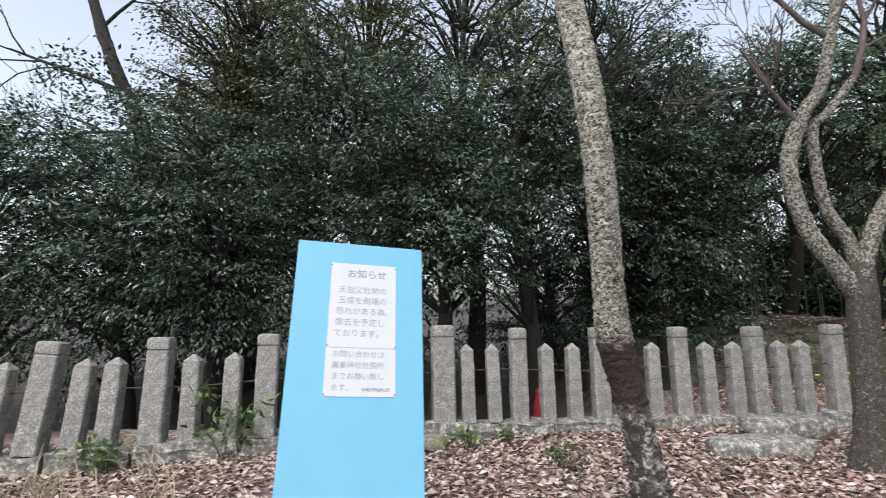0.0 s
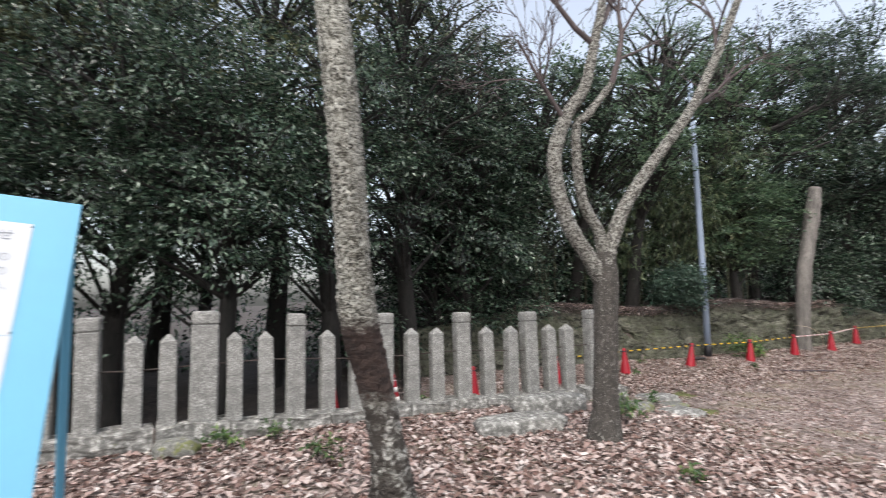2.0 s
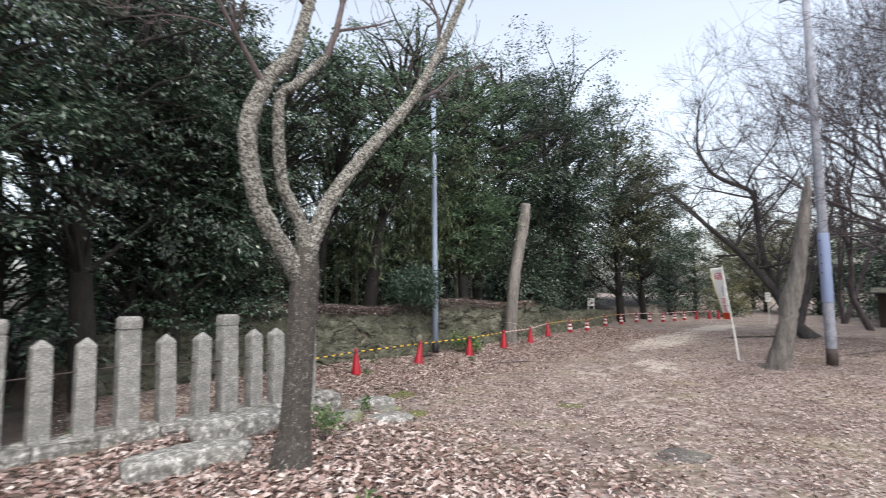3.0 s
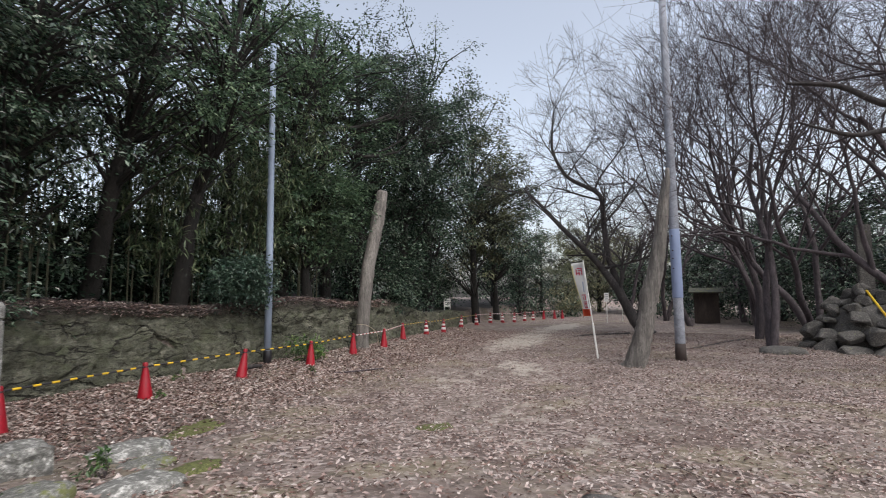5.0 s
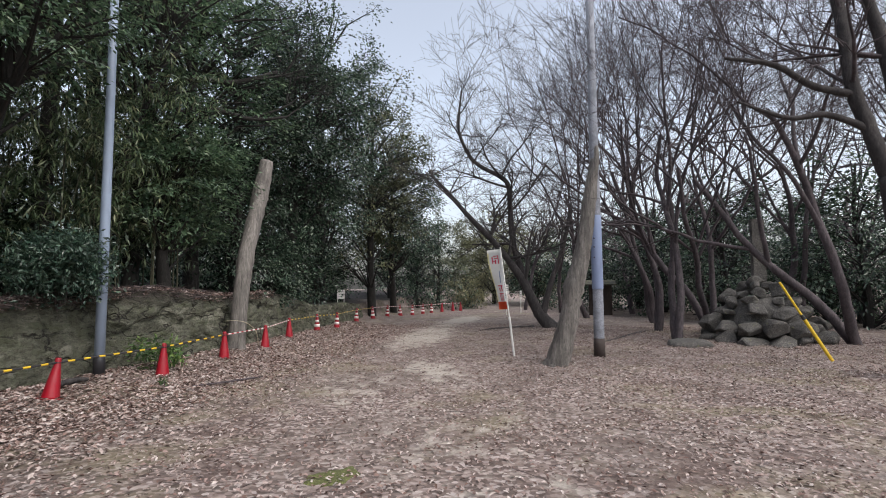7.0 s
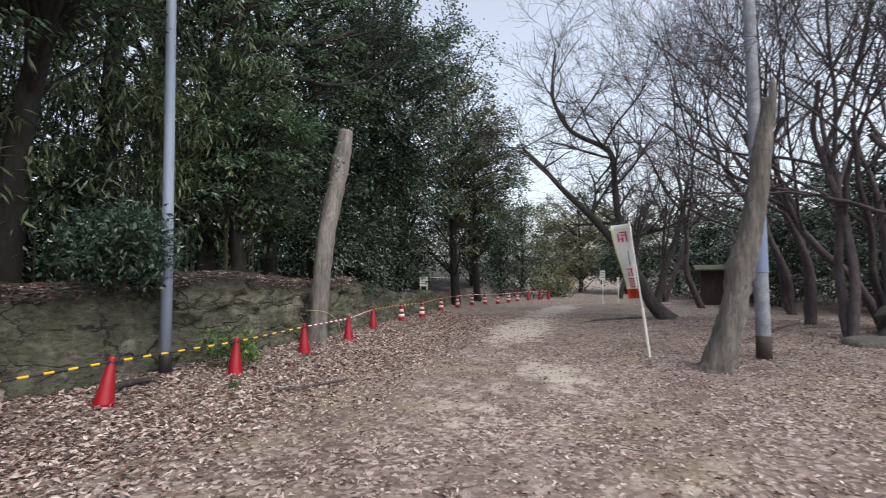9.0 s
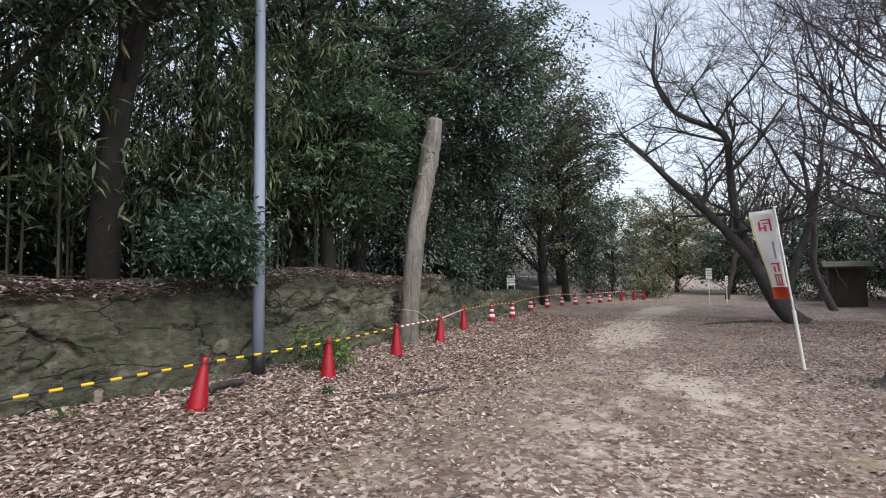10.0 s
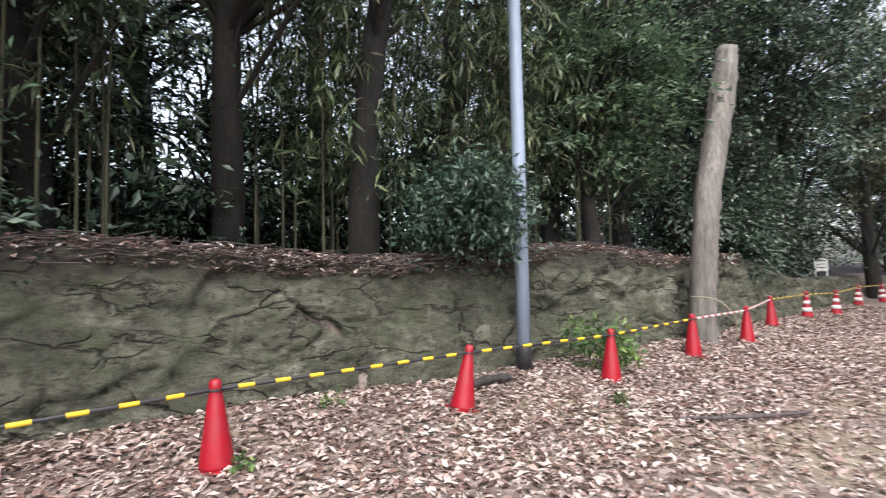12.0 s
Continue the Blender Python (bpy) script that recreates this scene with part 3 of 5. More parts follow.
def flat_patch(name, label, cat, at, rx, ry, mat, seed, thick=0.012, turn=0.0, bulge=0.0):
    """A ragged low patch that follows the ground."""
    rng = np.random.default_rng(seed)
    n, rings = 40, 7
    ph = rng.uniform(0, 6.28, 5)
    bm = bmesh.new()
    prev, c = [], bm.verts.new((0, 0, height(*at) + thick + bulge))
    for r in range(1, rings + 1):
        ring = []
        for i in range(n):
            a = 2 * math.pi * i / n
            k = 1 + 0.16 * math.sin(2 * a + ph[0]) + 0.12 * math.sin(3 * a + ph[1]) + 0.1 * math.sin(7 * a + ph[2]) + 0.06 * math.sin(13 * a + ph[3])
            u, v = rx * k * r / rings * math.cos(a), ry * k * r / rings * math.sin(a)
            x, y = u * math.cos(turn) - v * math.sin(turn), u * math.sin(turn) + v * math.cos(turn)
            drop = -0.03 if r == rings else thick + bulge * (1 - (r / rings) ** 2) + (rng.normal(0, thick * 0.2))
            ring.append(bm.verts.new((x, y, height(at[0] + x, at[1] + y) + drop)))
        for i in range(n):
            j = (i + 1) % n
            if prev:
                bm.faces.new((prev[i], ring[i], ring[j], prev[j]))
            else:
                bm.faces.new((c, ring[i], ring[j]))
        prev = ring
    ob = part(name, bm, mat, None, smooth=True)
    ob.location = (*at, 0)
    return tagged(ob, label, cat, kind="structure" if cat == "ground" else "")


flat_patch("moss_patch", "low green moss patch on bare ground", "moss", (8.9, 9.5), 0.85, 0.26, MOSS, 5, 0.012, 0.3, 0.02)
flat_patch("moss_patch", "mossy green cushion beside a flat stone", "moss", (7.1, 6.85), 0.42, 0.16, MOSS, 7, 0.015, 0.4, 0.03)
flat_patch("moss_patch", "small thin moss patch among leaf crumbs", "moss", (10.6, 6.2), 0.35, 0.22, MOSS, 6, 0.012)


# ---- fallen leaves ----
def build_litter():
    rng = np.random.default_rng(11)

    def scatter(n, x0, x1, y0, y1, weight):
        x, y = rng.uniform(x0, x1, n), rng.uniform(y0, y1, n)
        keep = rng.uniform(0, 1, n) < weight(x, y)
        return np.stack([x[keep], y[keep]], 1)

    def drift(x, y):
        return 0.5 + 0.5 * np.sin(x * 1.7 + 1.3 * np.sin(y * 1.1)) * np.sin(y * 1.9 + 0.8 * np.sin(x * 0.9))

    near = scatter(42000, -6.5, 7.5, 2.2, 7.1, lambda x, y: (0.75 + 0.25 * drift(x, y)) * smoothstep(8.0, 4.2, x + 0.1 * y) * smoothstep(1.8, 4.0, y))
    cones = scatter(80000, 5.5, 30, 8.5, 16.5, lambda x, y: smoothstep(wall_line(x) - 4.6, wall_line(x) - 2.2, y + 0.5 * drift(x, y)) * (y < wall_line(x) + 0.1) * (0.95 - 0.02 * np.maximum(x - 12, 0)))
    open_ = scatter(270000, 3, 32, -6, 13, lambda x, y: (0.27 + 0.4 * drift(x, y) ** 2 * smoothstep(8.5, 4.0, y) + 0.14 * drift(x * 2, y * 2)) * (1 - worn_at(x, y)) * (1 - shaded_ground_at(x, y)))
    top = scatter(34000, 7.0, 22, 13.3, 15.6, lambda x, y: (y > wall_line(x) + 0.1) * np.where(y < wall_line(x) + 0.6, 1.0, 0.5))
    xy = np.concatenate([near, cones, open_, top])
    n = len(xy)
    z = land(xy[:, 0], xy[:, 1])
    lip = (xy[:, 1] > wall_line(xy[:, 0]) + 0.3) & (xy[:, 0] > 4)
    z = np.where(lip, bank_top(xy[:, 0]) + 0.06, z)
    edge = (xy[:, 1] > wall_line(xy[:, 0]) + 0.1) & (xy[:, 1] < wall_line(xy[:, 0]) + 0.55) & (xy[:, 0] > 7)
    z = np.where(edge, bank_top(xy[:, 0]) + rng.uniform(-0.16, 0.12, n), z)
    c = np.column_stack([xy, z + rng.uniform(0.004, 0.035, n)])
    a = rng.uniform(0, 2 * math.pi, n)
    tilt = rng.normal(0, 0.28, n)
    d = np.stack([np.cos(a), np.sin(a), tilt], 1)
    s = np.stack([-np.sin(a), np.cos(a), rng.normal(0, 0.3, n)], 1)
    small = np.zeros(n, bool)
    small[len(near) + len(cones):len(near) + len(cones) + len(open_)] = True
    L = (rng.uniform(0.05, 0.115, n) * np.where(small, 0.64, 1.0))[:, None]
    W = L * rng.uniform(0.36, 0.62, n)[:, None]
    curl = (L[:, 0] * rng.uniform(0.02, 0.3, n))[:, None] * np.array((0, 0, 1.0))
    v = np.stack([c - d * L * 0.5, c + s * W * 0.5 + curl, c + d * L * 0.5 + curl * 0.4, c - s * W * 0.5 + curl * 0.8, c - d * L * 0.05], 1)
    v = v.reshape(-1, 3)
    i = np.arange(n)[:, None] * 5
    f = np.concatenate([i + np.array([[0, 4, 1]]), i + np.array([[4, 2, 1]]), i + np.array([[0, 3, 4]]), i + np.array([[4, 3, 2]])])
    me = quick_mesh("leaf_litter", v, f, LITTER)
    tagged(new("leaf_litter", me), "dry curled brown and tan fallen leaves on the ground", "leaves", kind="stuff")


build_litter()


# ---- stone fence ----
def fence_y(x):
    """y of the line of posts: bent at the notice board."""
    return 7.0 + 0.135 * (min(x, 4.9) + 0.12) if x > -0.12 else 7.0 + (x + 0.12) * 0.245


def fence_z(x):
    return 0.015 - 0.0225 * (min(x, 4.6) + 0.12) if x > -0.12 else 0.02


def post_mesh(w, h, tall, seed):
    rng = np.random.default_rng(seed)
    bm = bmesh.new()
    if tall:
        rings = [(w, 0), (w * 0.99, h * 0.3), (w * 0.98, h * 0.6), (w * 0.97, h * 0.868), (w * 0.9, h * 0.875), (w * 0.9, h * 0.885), (w * 0.99, h * 0.892), (w * 0.99, h * 0.965), (w * 0.93, h * 0.99), (w * 0.75, h)]
    else:
        rings = [(w, 0), (w * 0.99, h * 0.3), (w * 0.97, h * 0.6), (w * 0.95, h * 0.9), (w * 0.9, h * 0.925), (w * 0.12, h)]
    k = 0.5
    prev = None
    for s, z in rings:
        loop = []
        c = s * k * 0.86
        for x, y in ((s * k, -c), (s * k, c), (c, s * k), (-c, s * k), (-s * k, c), (-s * k, -c), (-c, -s * k), (c, -s * k)):
            loop.append(bm.verts.new((x + rng.normal(0, 0.0025), y + rng.normal(0, 0.0025), z + rng.normal(0, 0.0015))))
        if prev:
            for i in range(8):
                j = (i + 1) % 8
                bm.faces.new((prev[i], prev[j], loop[j], loop[i]))
        else:
            bm.faces.new(loop[::-1])
        prev = loop
    bm.faces.new(prev)
    return bm


def build_fence():
    fence = thing("stone_fence", "weathered granite post fence on a low stone kerb", "fence", (0, 0, 0))
    # x of each post, and whether it is a tall one
    row = [(-5.27, 0), (-4.86, 1), (-4.45, 0), (-4.11, 0), (-3.62, 1), (-3.24, 0), (-2.78, 0), (-2.38, 1), (-1.98, 0), (-1.6, 0), (-1.22, 1), (-0.81, 0), (-0.48, 0), (-0.12, 2), (0.22, 0), (0.59, 0), (0.93, 1), (1.34, 0), (1.73, 0), (2.12, 1), (2.53, 0), (2.92, 0), (3.34, 1), (3.77, 0), (4.18, 0), (4.54, 1), (4.93, 0), (5.26, 0), (5.74, 1)]
    for i, (x, tall) in enumerate(row):
        left = x < -2.2
        w = (0.265 if tall else 0.205) if left else (0.3 if tall == 2 else 0.222 if tall else 0.185)
        h = (1.27 if tall else 1.05) * (1.03 if tall == 2 else 1.0)
        p = part("post", post_mesh(w, h, tall, 50 + i), GRANITE, fence)
        rng = np.random.default_rng(500 + i)
        p.matrix_basis = pose(x, fence_y(x) + 0.1, fence_z(x) - 0.02, rng.normal(0, 1.0) - (2.5 if left else 0), (2.0 + 5.0 * smoothstep(-3.4, -5.0, x) if left else rng.normal(0, 0.7)), 10 * (x < 0) + 7 * (x > 0) + rng.normal(0, 2))
    edge = -6.6
    rng = np.random.default_rng(77)
    while edge < 5.5:
        ln = rng.uniform(0.7, 1.25)
        c = edge + ln / 2
        bm = bmesh.new()
        box(bm, (ln - 0.012, 0.36, 0.34), (0, 0, 0))
        bmesh.ops.subdivide_edges(bm, edges=bm.edges[:], cuts=5, use_grid_fill=True)
        for v in bm.verts:
            q = v.co * 5 + Vector((c * 3, 0, 0))
            v.co += Vector((0.012, 0.045, 0.035)) * noise.noise(q) + Vector((0.004, 0.025, 0.02)) * noise.noise(q * 3.1)
        k = part("kerb_stone", bm, KERB_STONE, fence)
        slope = math.degrees(math.atan(0.245 if c < -0.12 else 0.135 if c < 4.9 else 0))
        k.matrix_basis = pose(c, fence_y(c) + 0.06, fence_z(c) - 0.17 + rng.normal(0, 0.012), 0, 0, slope)
        edge += ln
    for x0, x1 in ((-6.0, -0.12), (-0.12, 5.66)):
        t = Tubes()
        pts = [(x, fence_y(x) + 0.1, fence_z(x) + 0.66 + 0.02 * math.sin(x * 2.4)) for x in np.linspace(x0, x1, 40)]
        t.add(pts, [0.009] * 40, 6)
        tagged(under(new("rail_rod", t.mesh("rail_rod", IRON)), fence), "thin rusty iron rod")


build_fence()


def stone(name, label, at, size, seed, mat=FIELD_STONE, parent=None, cat="stone", rough=0.22, turn=0, group="", square=0.45):
    bm = bmesh.new()
    bmesh.ops.create_icosphere(bm, subdivisions=3, radius=0.5)
    off = Vector((seed * 3.1, seed * 1.7, 0))
    for v in bm.verts:
        p = v.co.copy()
        m = max(abs(p.x), abs(p.y), abs(p.z))
        p = p.lerp(p * (0.5 / m), square)
        p *= 1 + rough * noise.noise(p * 2.4 + off) + 0.14 * abs(noise.noise(p * 5 + off)) + 0.05 * noise.noise(p * 13 + off)
        v.co = Vector((p.x * size[0], p.y * size[1], p.z * size[2]))
    ob = part(name, bm, mat, parent, smooth=True)
    ob.matrix_basis = pose(*at, 0, 0, turn)
    return ob if parent else tagged(ob, label, cat, group)


def crag(name, at, size, seed, mat, parent, turn):
    """An angular broken rock."""
    rng = np.random.default_rng(seed)
    bm = bmesh.new()
    for k in range(15):
        u = rng.normal(0, 1, 3)
        u = u / np.linalg.norm(u) * 0.5 * rng.uniform(0.85, 1.15)
        bm.verts.new(u * np.array(size))
    hull = bmesh.ops.convex_hull(bm, input=bm.verts[:])
    bmesh.ops.delete(bm, geom=[v for v in hull["geom_interior"] if isinstance(v, bmesh.types.BMVert)], context="VERTS")
    bmesh.ops.bevel(bm, geom=bm.edges[:], offset=0.035 * size[0], segments=1, affect="EDGES")
    bmesh.ops.triangulate(bm, faces=bm.faces[:])
    bmesh.ops.subdivide_edges(bm, edges=bm.edges[:], cuts=1)
    for v in bm.verts:
        v.co *= 1 + 0.07 * noise.noise(v.co * 6 + Vector((seed, 0, 0)))
    ob = part(name, bm, mat, parent)
    ob.matrix_basis = pose(*at, 0, 0, turn)
    return ob


stone("stepping_stone", "flat grey lichen-covered step stone before the kerb", (3.55, 6.1, -0.17), (1.1, 0.45, 0.26), 3, KERB_STONE, rough=0.1, square=0.88)
stone("stepping_stone", "rough grey granite step stone beside the kerb", (4.3, 6.75, -0.1), (1.0, 0.4, 0.28), 5, KERB_STONE, rough=0.08, square=0.9, turn=4)
stone("field_stone", "mossy flat field stone half sunk in leaves", (7.05, 7.85, height(7.05, 7.85) - 0.03), (0.85, 0.55, 0.24), 7, KERB_STONE)
stone("field_stone", "mossy flat field stone half sunk in leaves", (6.9, 7.3, height(6.9, 7.3) - 0.04), (0.55, 0.38, 0.2), 8)
stone("field_stone", "flat grey field stone half sunk in leaves", (6.35, 6.6, height(6.35, 6.6) - 0.04), (0.8, 0.5, 0.22), 9, KERB_STONE)
stone("field_stone", "small grey stone at the foot of the kerb", (-0.3, 6.55, -0.16), (0.45, 0.3, 0.24), 10)
stone("field_stone", "flat dark stone sunk in the ground", (8.0, 3.2, height(8.0, 3.2) - 0.02), (0.9, 0.5, 0.08), 12, ROCK)
stone("field_stone", "low dark boulder beside the rock pile", (24.3, 0.65, height(24.3, 0.65) - 0.02), (1.5, 1.3, 0.42), 15, ROCK)
stone("field_stone", "small grey stone beside the fence", (5.7, 6.7, -0.3), (0.5, 0.4, 0.3), 13)


# ---- blue notice board ----
def text_part(name, text, size, at, mat, parent, depth=0.0006, squeeze=1.0):
    """Lettering as thin mesh, lying in the parent's x-z plane and facing -y."""
    cu = bpy.data.curves.new(name, "FONT")
    cu.body, cu.size, cu.extrude, cu.resolution_u = text, size, depth, 3
    ob = bpy.data.objects.new(name, cu)
    scene.collection.objects.link(ob)
    me = bpy.data.meshes.new_from_object(ob.evaluated_get(bpy.context.evaluated_depsgraph_get()))
    bpy.data.objects.remove(ob)
    me.materials.clear()
    me.materials.append(mat)
    o = under(new(name, me), parent)
    o.matrix_basis = Matrix.Translation(at) @ Matrix.Rotation(radians(90), 4, "X") @ Matrix.Diagonal((squeeze, 1, 1, 1))
    return o


def build_board():
    # top edge centre, leaning back; the face looks to -y of its own space
    board = thing("notice_board", "sky-blue painted leaning board with white paper notices", "sign", (-0.53, 3.07, 1.92), 17)
    lean = Matrix.Rotation(radians(-18), 4, "X") @ Matrix.Rotation(radians(4.7), 4, "Y")

    def fix(o):
        o.matrix_basis = lean @ o.matrix_basis
        return o

    fix(part("panel", box(bmesh.new(), (0.75, 0.03, 2.15), (0, 0.015, -1.075), 0.004), BLUE, board))
    for s in (-1, 1):
        fix(part("frame_rail", box(bmesh.new(), (0.04, 0.05, 2.13), (s * 0.34, 0.056, -1.07), 0.003), BLUE, board))
    for s in (-1, 1):
        part("back_leg", rod(bmesh.new(), (s * 0.33, 0.12, -0.2), (s * 0.33, 0.62, -2.1), 0.022), BLUE, board)
    sheets = [("upper_sheet", 0.385, 0.51, -0.135), ("lower_sheet", 0.39, 0.265, -0.647)]
    paper = []
    for nm, w, h, z in sheets:
        paper.append(fix(part(nm, box(bmesh.new(), (w, 0.003, h), (0.02, -0.002, z - h / 2)), PAPER, board, "white laminated notice sheet")))
    for dx in (-0.17, 0.21):
        for z in (-0.15, -0.636, -0.9):
            fix(part("drawing_pin", rod(bmesh.new(), (dx, -0.004, z), (dx, -0.007, z), 0.004, 0.0035, 8), IRON, board))
    lines = [("お知らせ", 0.062, -0.085, -0.235), ("天祖父社前の", 0.05, -0.13, -0.34), ("玉垣を倒壊の", 0.05, -0.13, -0.41), ("恐れがある為、", 0.05, -0.14, -0.48),
             ("撤去を予定し", 0.05, -0.14, -0.55), ("ております。", 0.05, -0.145, -0.62), ("お問い合わせは", 0.044, -0.145, -0.745), ("廣峯神社社務所", 0.044, -0.145, -0.81),
             ("までお願い致し", 0.044, -0.145, -0.875), ("ます。", 0.044, -0.145, -0.94), ("令和3年8月6日", 0.026, 0.02, -0.945)]
    for k, (tx, s, x, z) in enumerate(lines):
        text_part("lettering", tx, s * 0.95, (x + 0.005, -0.0045, z * 0.935), INK if k in (0, 10) else INK_PALE, paper[k > 5])


build_board()


# ---- trees by the fence ----
def trunk_object(name, parent, lines, mat, sides=14, knobs=0.03, seed=1, cap=True, flake=0.0):
    """Tapered limbs along lines; flake sets fine scaly relief on close rings."""
    rng = np.random.default_rng(seed)
    t = Tubes()
    for pts, radii in lines:
        p, r = smooth_line(pts, radii, 24 if flake else 6)
        if flake:
            r = r * (1 + flake * rng.standard_normal(len(r)))
        if cap:
            p, r = np.vstack([p, p[-1] + (p[-1] - p[-2]) * 0.05]), np.append(r, 0.001)
        t.add(p, r, sides, knobs, rng)
    return under(new(name, t.mesh(name, mat)), parent)


def twigs(parent, starts, mat, seed, depth=3, name="twig_mass", **kw):
    rng = np.random.default_rng(seed)
    t, tips = Tubes(), []
    for p, d, ln, r in starts:
        grow(t, rng, Vector(p), Vector(d).normalized(), ln, r, depth, tips, **kw)
    tagged(under(new(name, t.mesh(name, mat)), parent), kind="stuff")
    return tips


def build_lichen_tree():
    tree = thing("leaning_tree", "bare tree with a lichen-crusted crooked trunk", "tree", (0, 0, 0))
    pts = [(1.6, 4.2, -0.32), (1.55, 4.18, -0.12), (1.53, 4.16, 0.1), (1.475, 4.14, 0.48), (1.37, 4.08, 0.91), (1.275, 4.0, 1.25), (1.215, 3.87, 1.69), (1.175, 3.75, 2.1),
           (1.125, 3.62, 2.54), (1.075, 3.56, 2.96), (1.04, 3.6, 3.37), (1.0, 3.68, 3.83), (0.9, 3.9, 5.2), (0.85, 4.2, 6.4)]
    radii = [0.23, 0.18, 0.15, 0.118, 0.125, 0.135, 0.115, 0.112, 0.11, 0.107, 0.107, 0.105, 0.09, 0.06]
    trunk_object("trunk", tree, [(pts, radii)], TRUNK_CRUST, 44, 0.045, 3, flake=0.014)
    twigs(tree, [((0.9, 3.9, 5.2), (0.6, 0.1, 0.8), 1.6, 0.05), ((0.85, 4.2, 6.4), (-0.4, 0.2, 0.9), 1.8, 0.05), ((0.89, 3.97, 5.55), (-0.7, -0.1, 0.7), 1.5, 0.045)], BARK_LICHEN, 5, 3, "limb_work")


def build_forked_tree():
    tree = thing("forked_tree", "bare forked tree with white lichen on dark bark", "tree", (0, 0, 0))
    trunk_object("trunk", tree, [([(4.25, 5.38, -0.45), (4.24, 5.4, -0.18), (4.27, 5.4, 0.1), (4.29, 5.4, 0.43), (4.33, 5.4, 1.04), (4.36, 5.4, 1.6), (4.37, 5.4, 1.9)], [0.3, 0.2, 0.155, 0.14, 0.135, 0.145, 0.11])], BARK_SPARSE, 18, 0.03, 8)
    limbs = [([(4.28, 5.4, 1.6), (4.16, 5.4, 1.82), (3.86, 5.4, 2.3), (3.73, 5.38, 2.96), (3.9, 5.36, 3.49), (4.18, 5.36, 3.9), (4.39, 5.38, 4.61), (4.51, 5.4, 5.04), (4.7, 5.5, 6.2)], [0.11, 0.105, 0.1, 0.098, 0.085, 0.075, 0.062, 0.058, 0.03]),
             ([(4.36, 5.42, 1.8), (4.33, 5.45, 2.15), (4.12, 5.45, 2.56), (4.06, 5.42, 3.36), (4.22, 5.4, 3.56), (4.58, 5.4, 3.98)], [0.09, 0.08, 0.07, 0.062, 0.058, 0.04]),
             ([(4.34, 5.36, 1.75), (4.59, 5.34, 2.38), (4.97, 5.32, 2.9), (5.68, 5.3, 3.73), (6.15, 5.28, 4.5), (6.6, 5.25, 5.4), (7.2, 5.2, 6.6)], [0.1, 0.09, 0.08, 0.07, 0.062, 0.054, 0.03])]
    for (l, r), m in zip(limbs, (BARK_PATCH, BARK_PATCH, BARK_PATCH)):
        trunk_object("limb", tree, [(l, [q * 0.86 for q in r])], m, 20, 0.06, 9, flake=0.018)
    twigs(tree, [((4.58, 5.4, 3.98), (0.5, 0.1, 0.8), 1.4, 0.04), ((4.4, 5.38, 4.61), (0.5, 0.3, 0.8), 1.7, 0.045), ((4.4, 5.38, 4.4), (-0.5, 0.1, 0.7), 1.5, 0.04), ((4.7, 5.5, 6.2), (0, 0, 1), 1.5, 0.035),
                 ((6.15, 5.28, 4.5), (0.1, 0.1, 1), 1.6, 0.03), ((6.6, 5.25, 5.4), (0.7, 0.1, 0.6), 1.6, 0.035), ((5.68, 5.3, 3.73), (0.8, 0.3, 0.5), 1.5, 0.03), ((3.9, 5.36, 3.4), (-0.5, 0, 0.9), 1.1, 0.03)], TWIG, 15, 3)


build_lichen_tree()
build_forked_tree()


# ---- cones and bars ----
def make_cone(striped):
    c = thing("striped_traffic_cone" if striped else "traffic_cone", "red and white striped plastic traffic cone" if striped else "red plastic traffic cone standing in fallen leaves", "traffic cone", group="cones along the bank")
    prof = [(0.142, 0.0), (0.138, 0.03), (0.06, 0.55), (0.047, 0.62), (0.05, 0.63), (0.047, 0.68), (0.03, 0.7)]
    body = part("body", lathe(bmesh.new(), prof, 20), CONE_RED, c, smooth=True)
    part("base", box(bmesh.new(), (0.31, 0.31, 0.03), (0, 0, -0.01), 0.012), CONE_RED, c)
    if striped:
        for z0, z1 in ((0.16, 0.27), (0.36, 0.46), (0.53, 0.59)):
            r = [0.142 - 0.1577 * z + 0.004 for z in (z0, z1)]
            part("white_band", lathe(bmesh.new(), [(r[0], z0), (r[1], z1)], 20), CONE_WHITE, body, "white reflective band", True)
    part("bar_ring", lathe(bmesh.new(), [(0.058, 0.605), (0.06, 0.61), (0.058, 0.622)], 16), BLACK, c, "black bar ring")
    return c


CONES = [(1.7, 10.3, 0), (2.88, 10.25, 1), (4.75, 10.8, 0), (7.35, 11.75, 0), (9.98, 12.5, 0), (12.53, 12.8, 0), (15.0, 12.87, 0), (17.35, 13.2, 0), (19.6, 13.55, 0), (22.2, 14.4, 0),
         (25.0, 14.9, 1), (26.8, 14.95, 1), (30.4, 15.75, 1), (32.85, 15.9, 1), (35.7, 16.2, 1), (37.4, 16.0, 1), (39.2, 15.8, 1), (40.6, 15.5, 1), (42.0, 15.3, 1), (43.4, 14.9, 0), (44.4, 14.3, 0), (44.9, 13.8, 0)]
plain, striped = make_cone(False), make_cone(True)
CONE_TOPS = []
first = {0: plain, 1: striped}
for i, (x, y, s) in enumerate(CONES):
    rng = np.random.default_rng(900 + i)
    tilt, lean = rng.normal(0, 1.2), rng.normal(0, 1.2)
    if i == 5:
        tilt, lean = 1.0, 9.0
    m = pose(x, y, height(x, y) - 0.005, tilt, lean, rng.uniform(0, 90) if i != 5 else 0)
    if s in first:
        first.pop(s).matrix_basis = m
    else:
        copy_thing(striped if s else plain, m)
    CONE_TOPS.append(m @ Vector((0, 0, 0.615)))


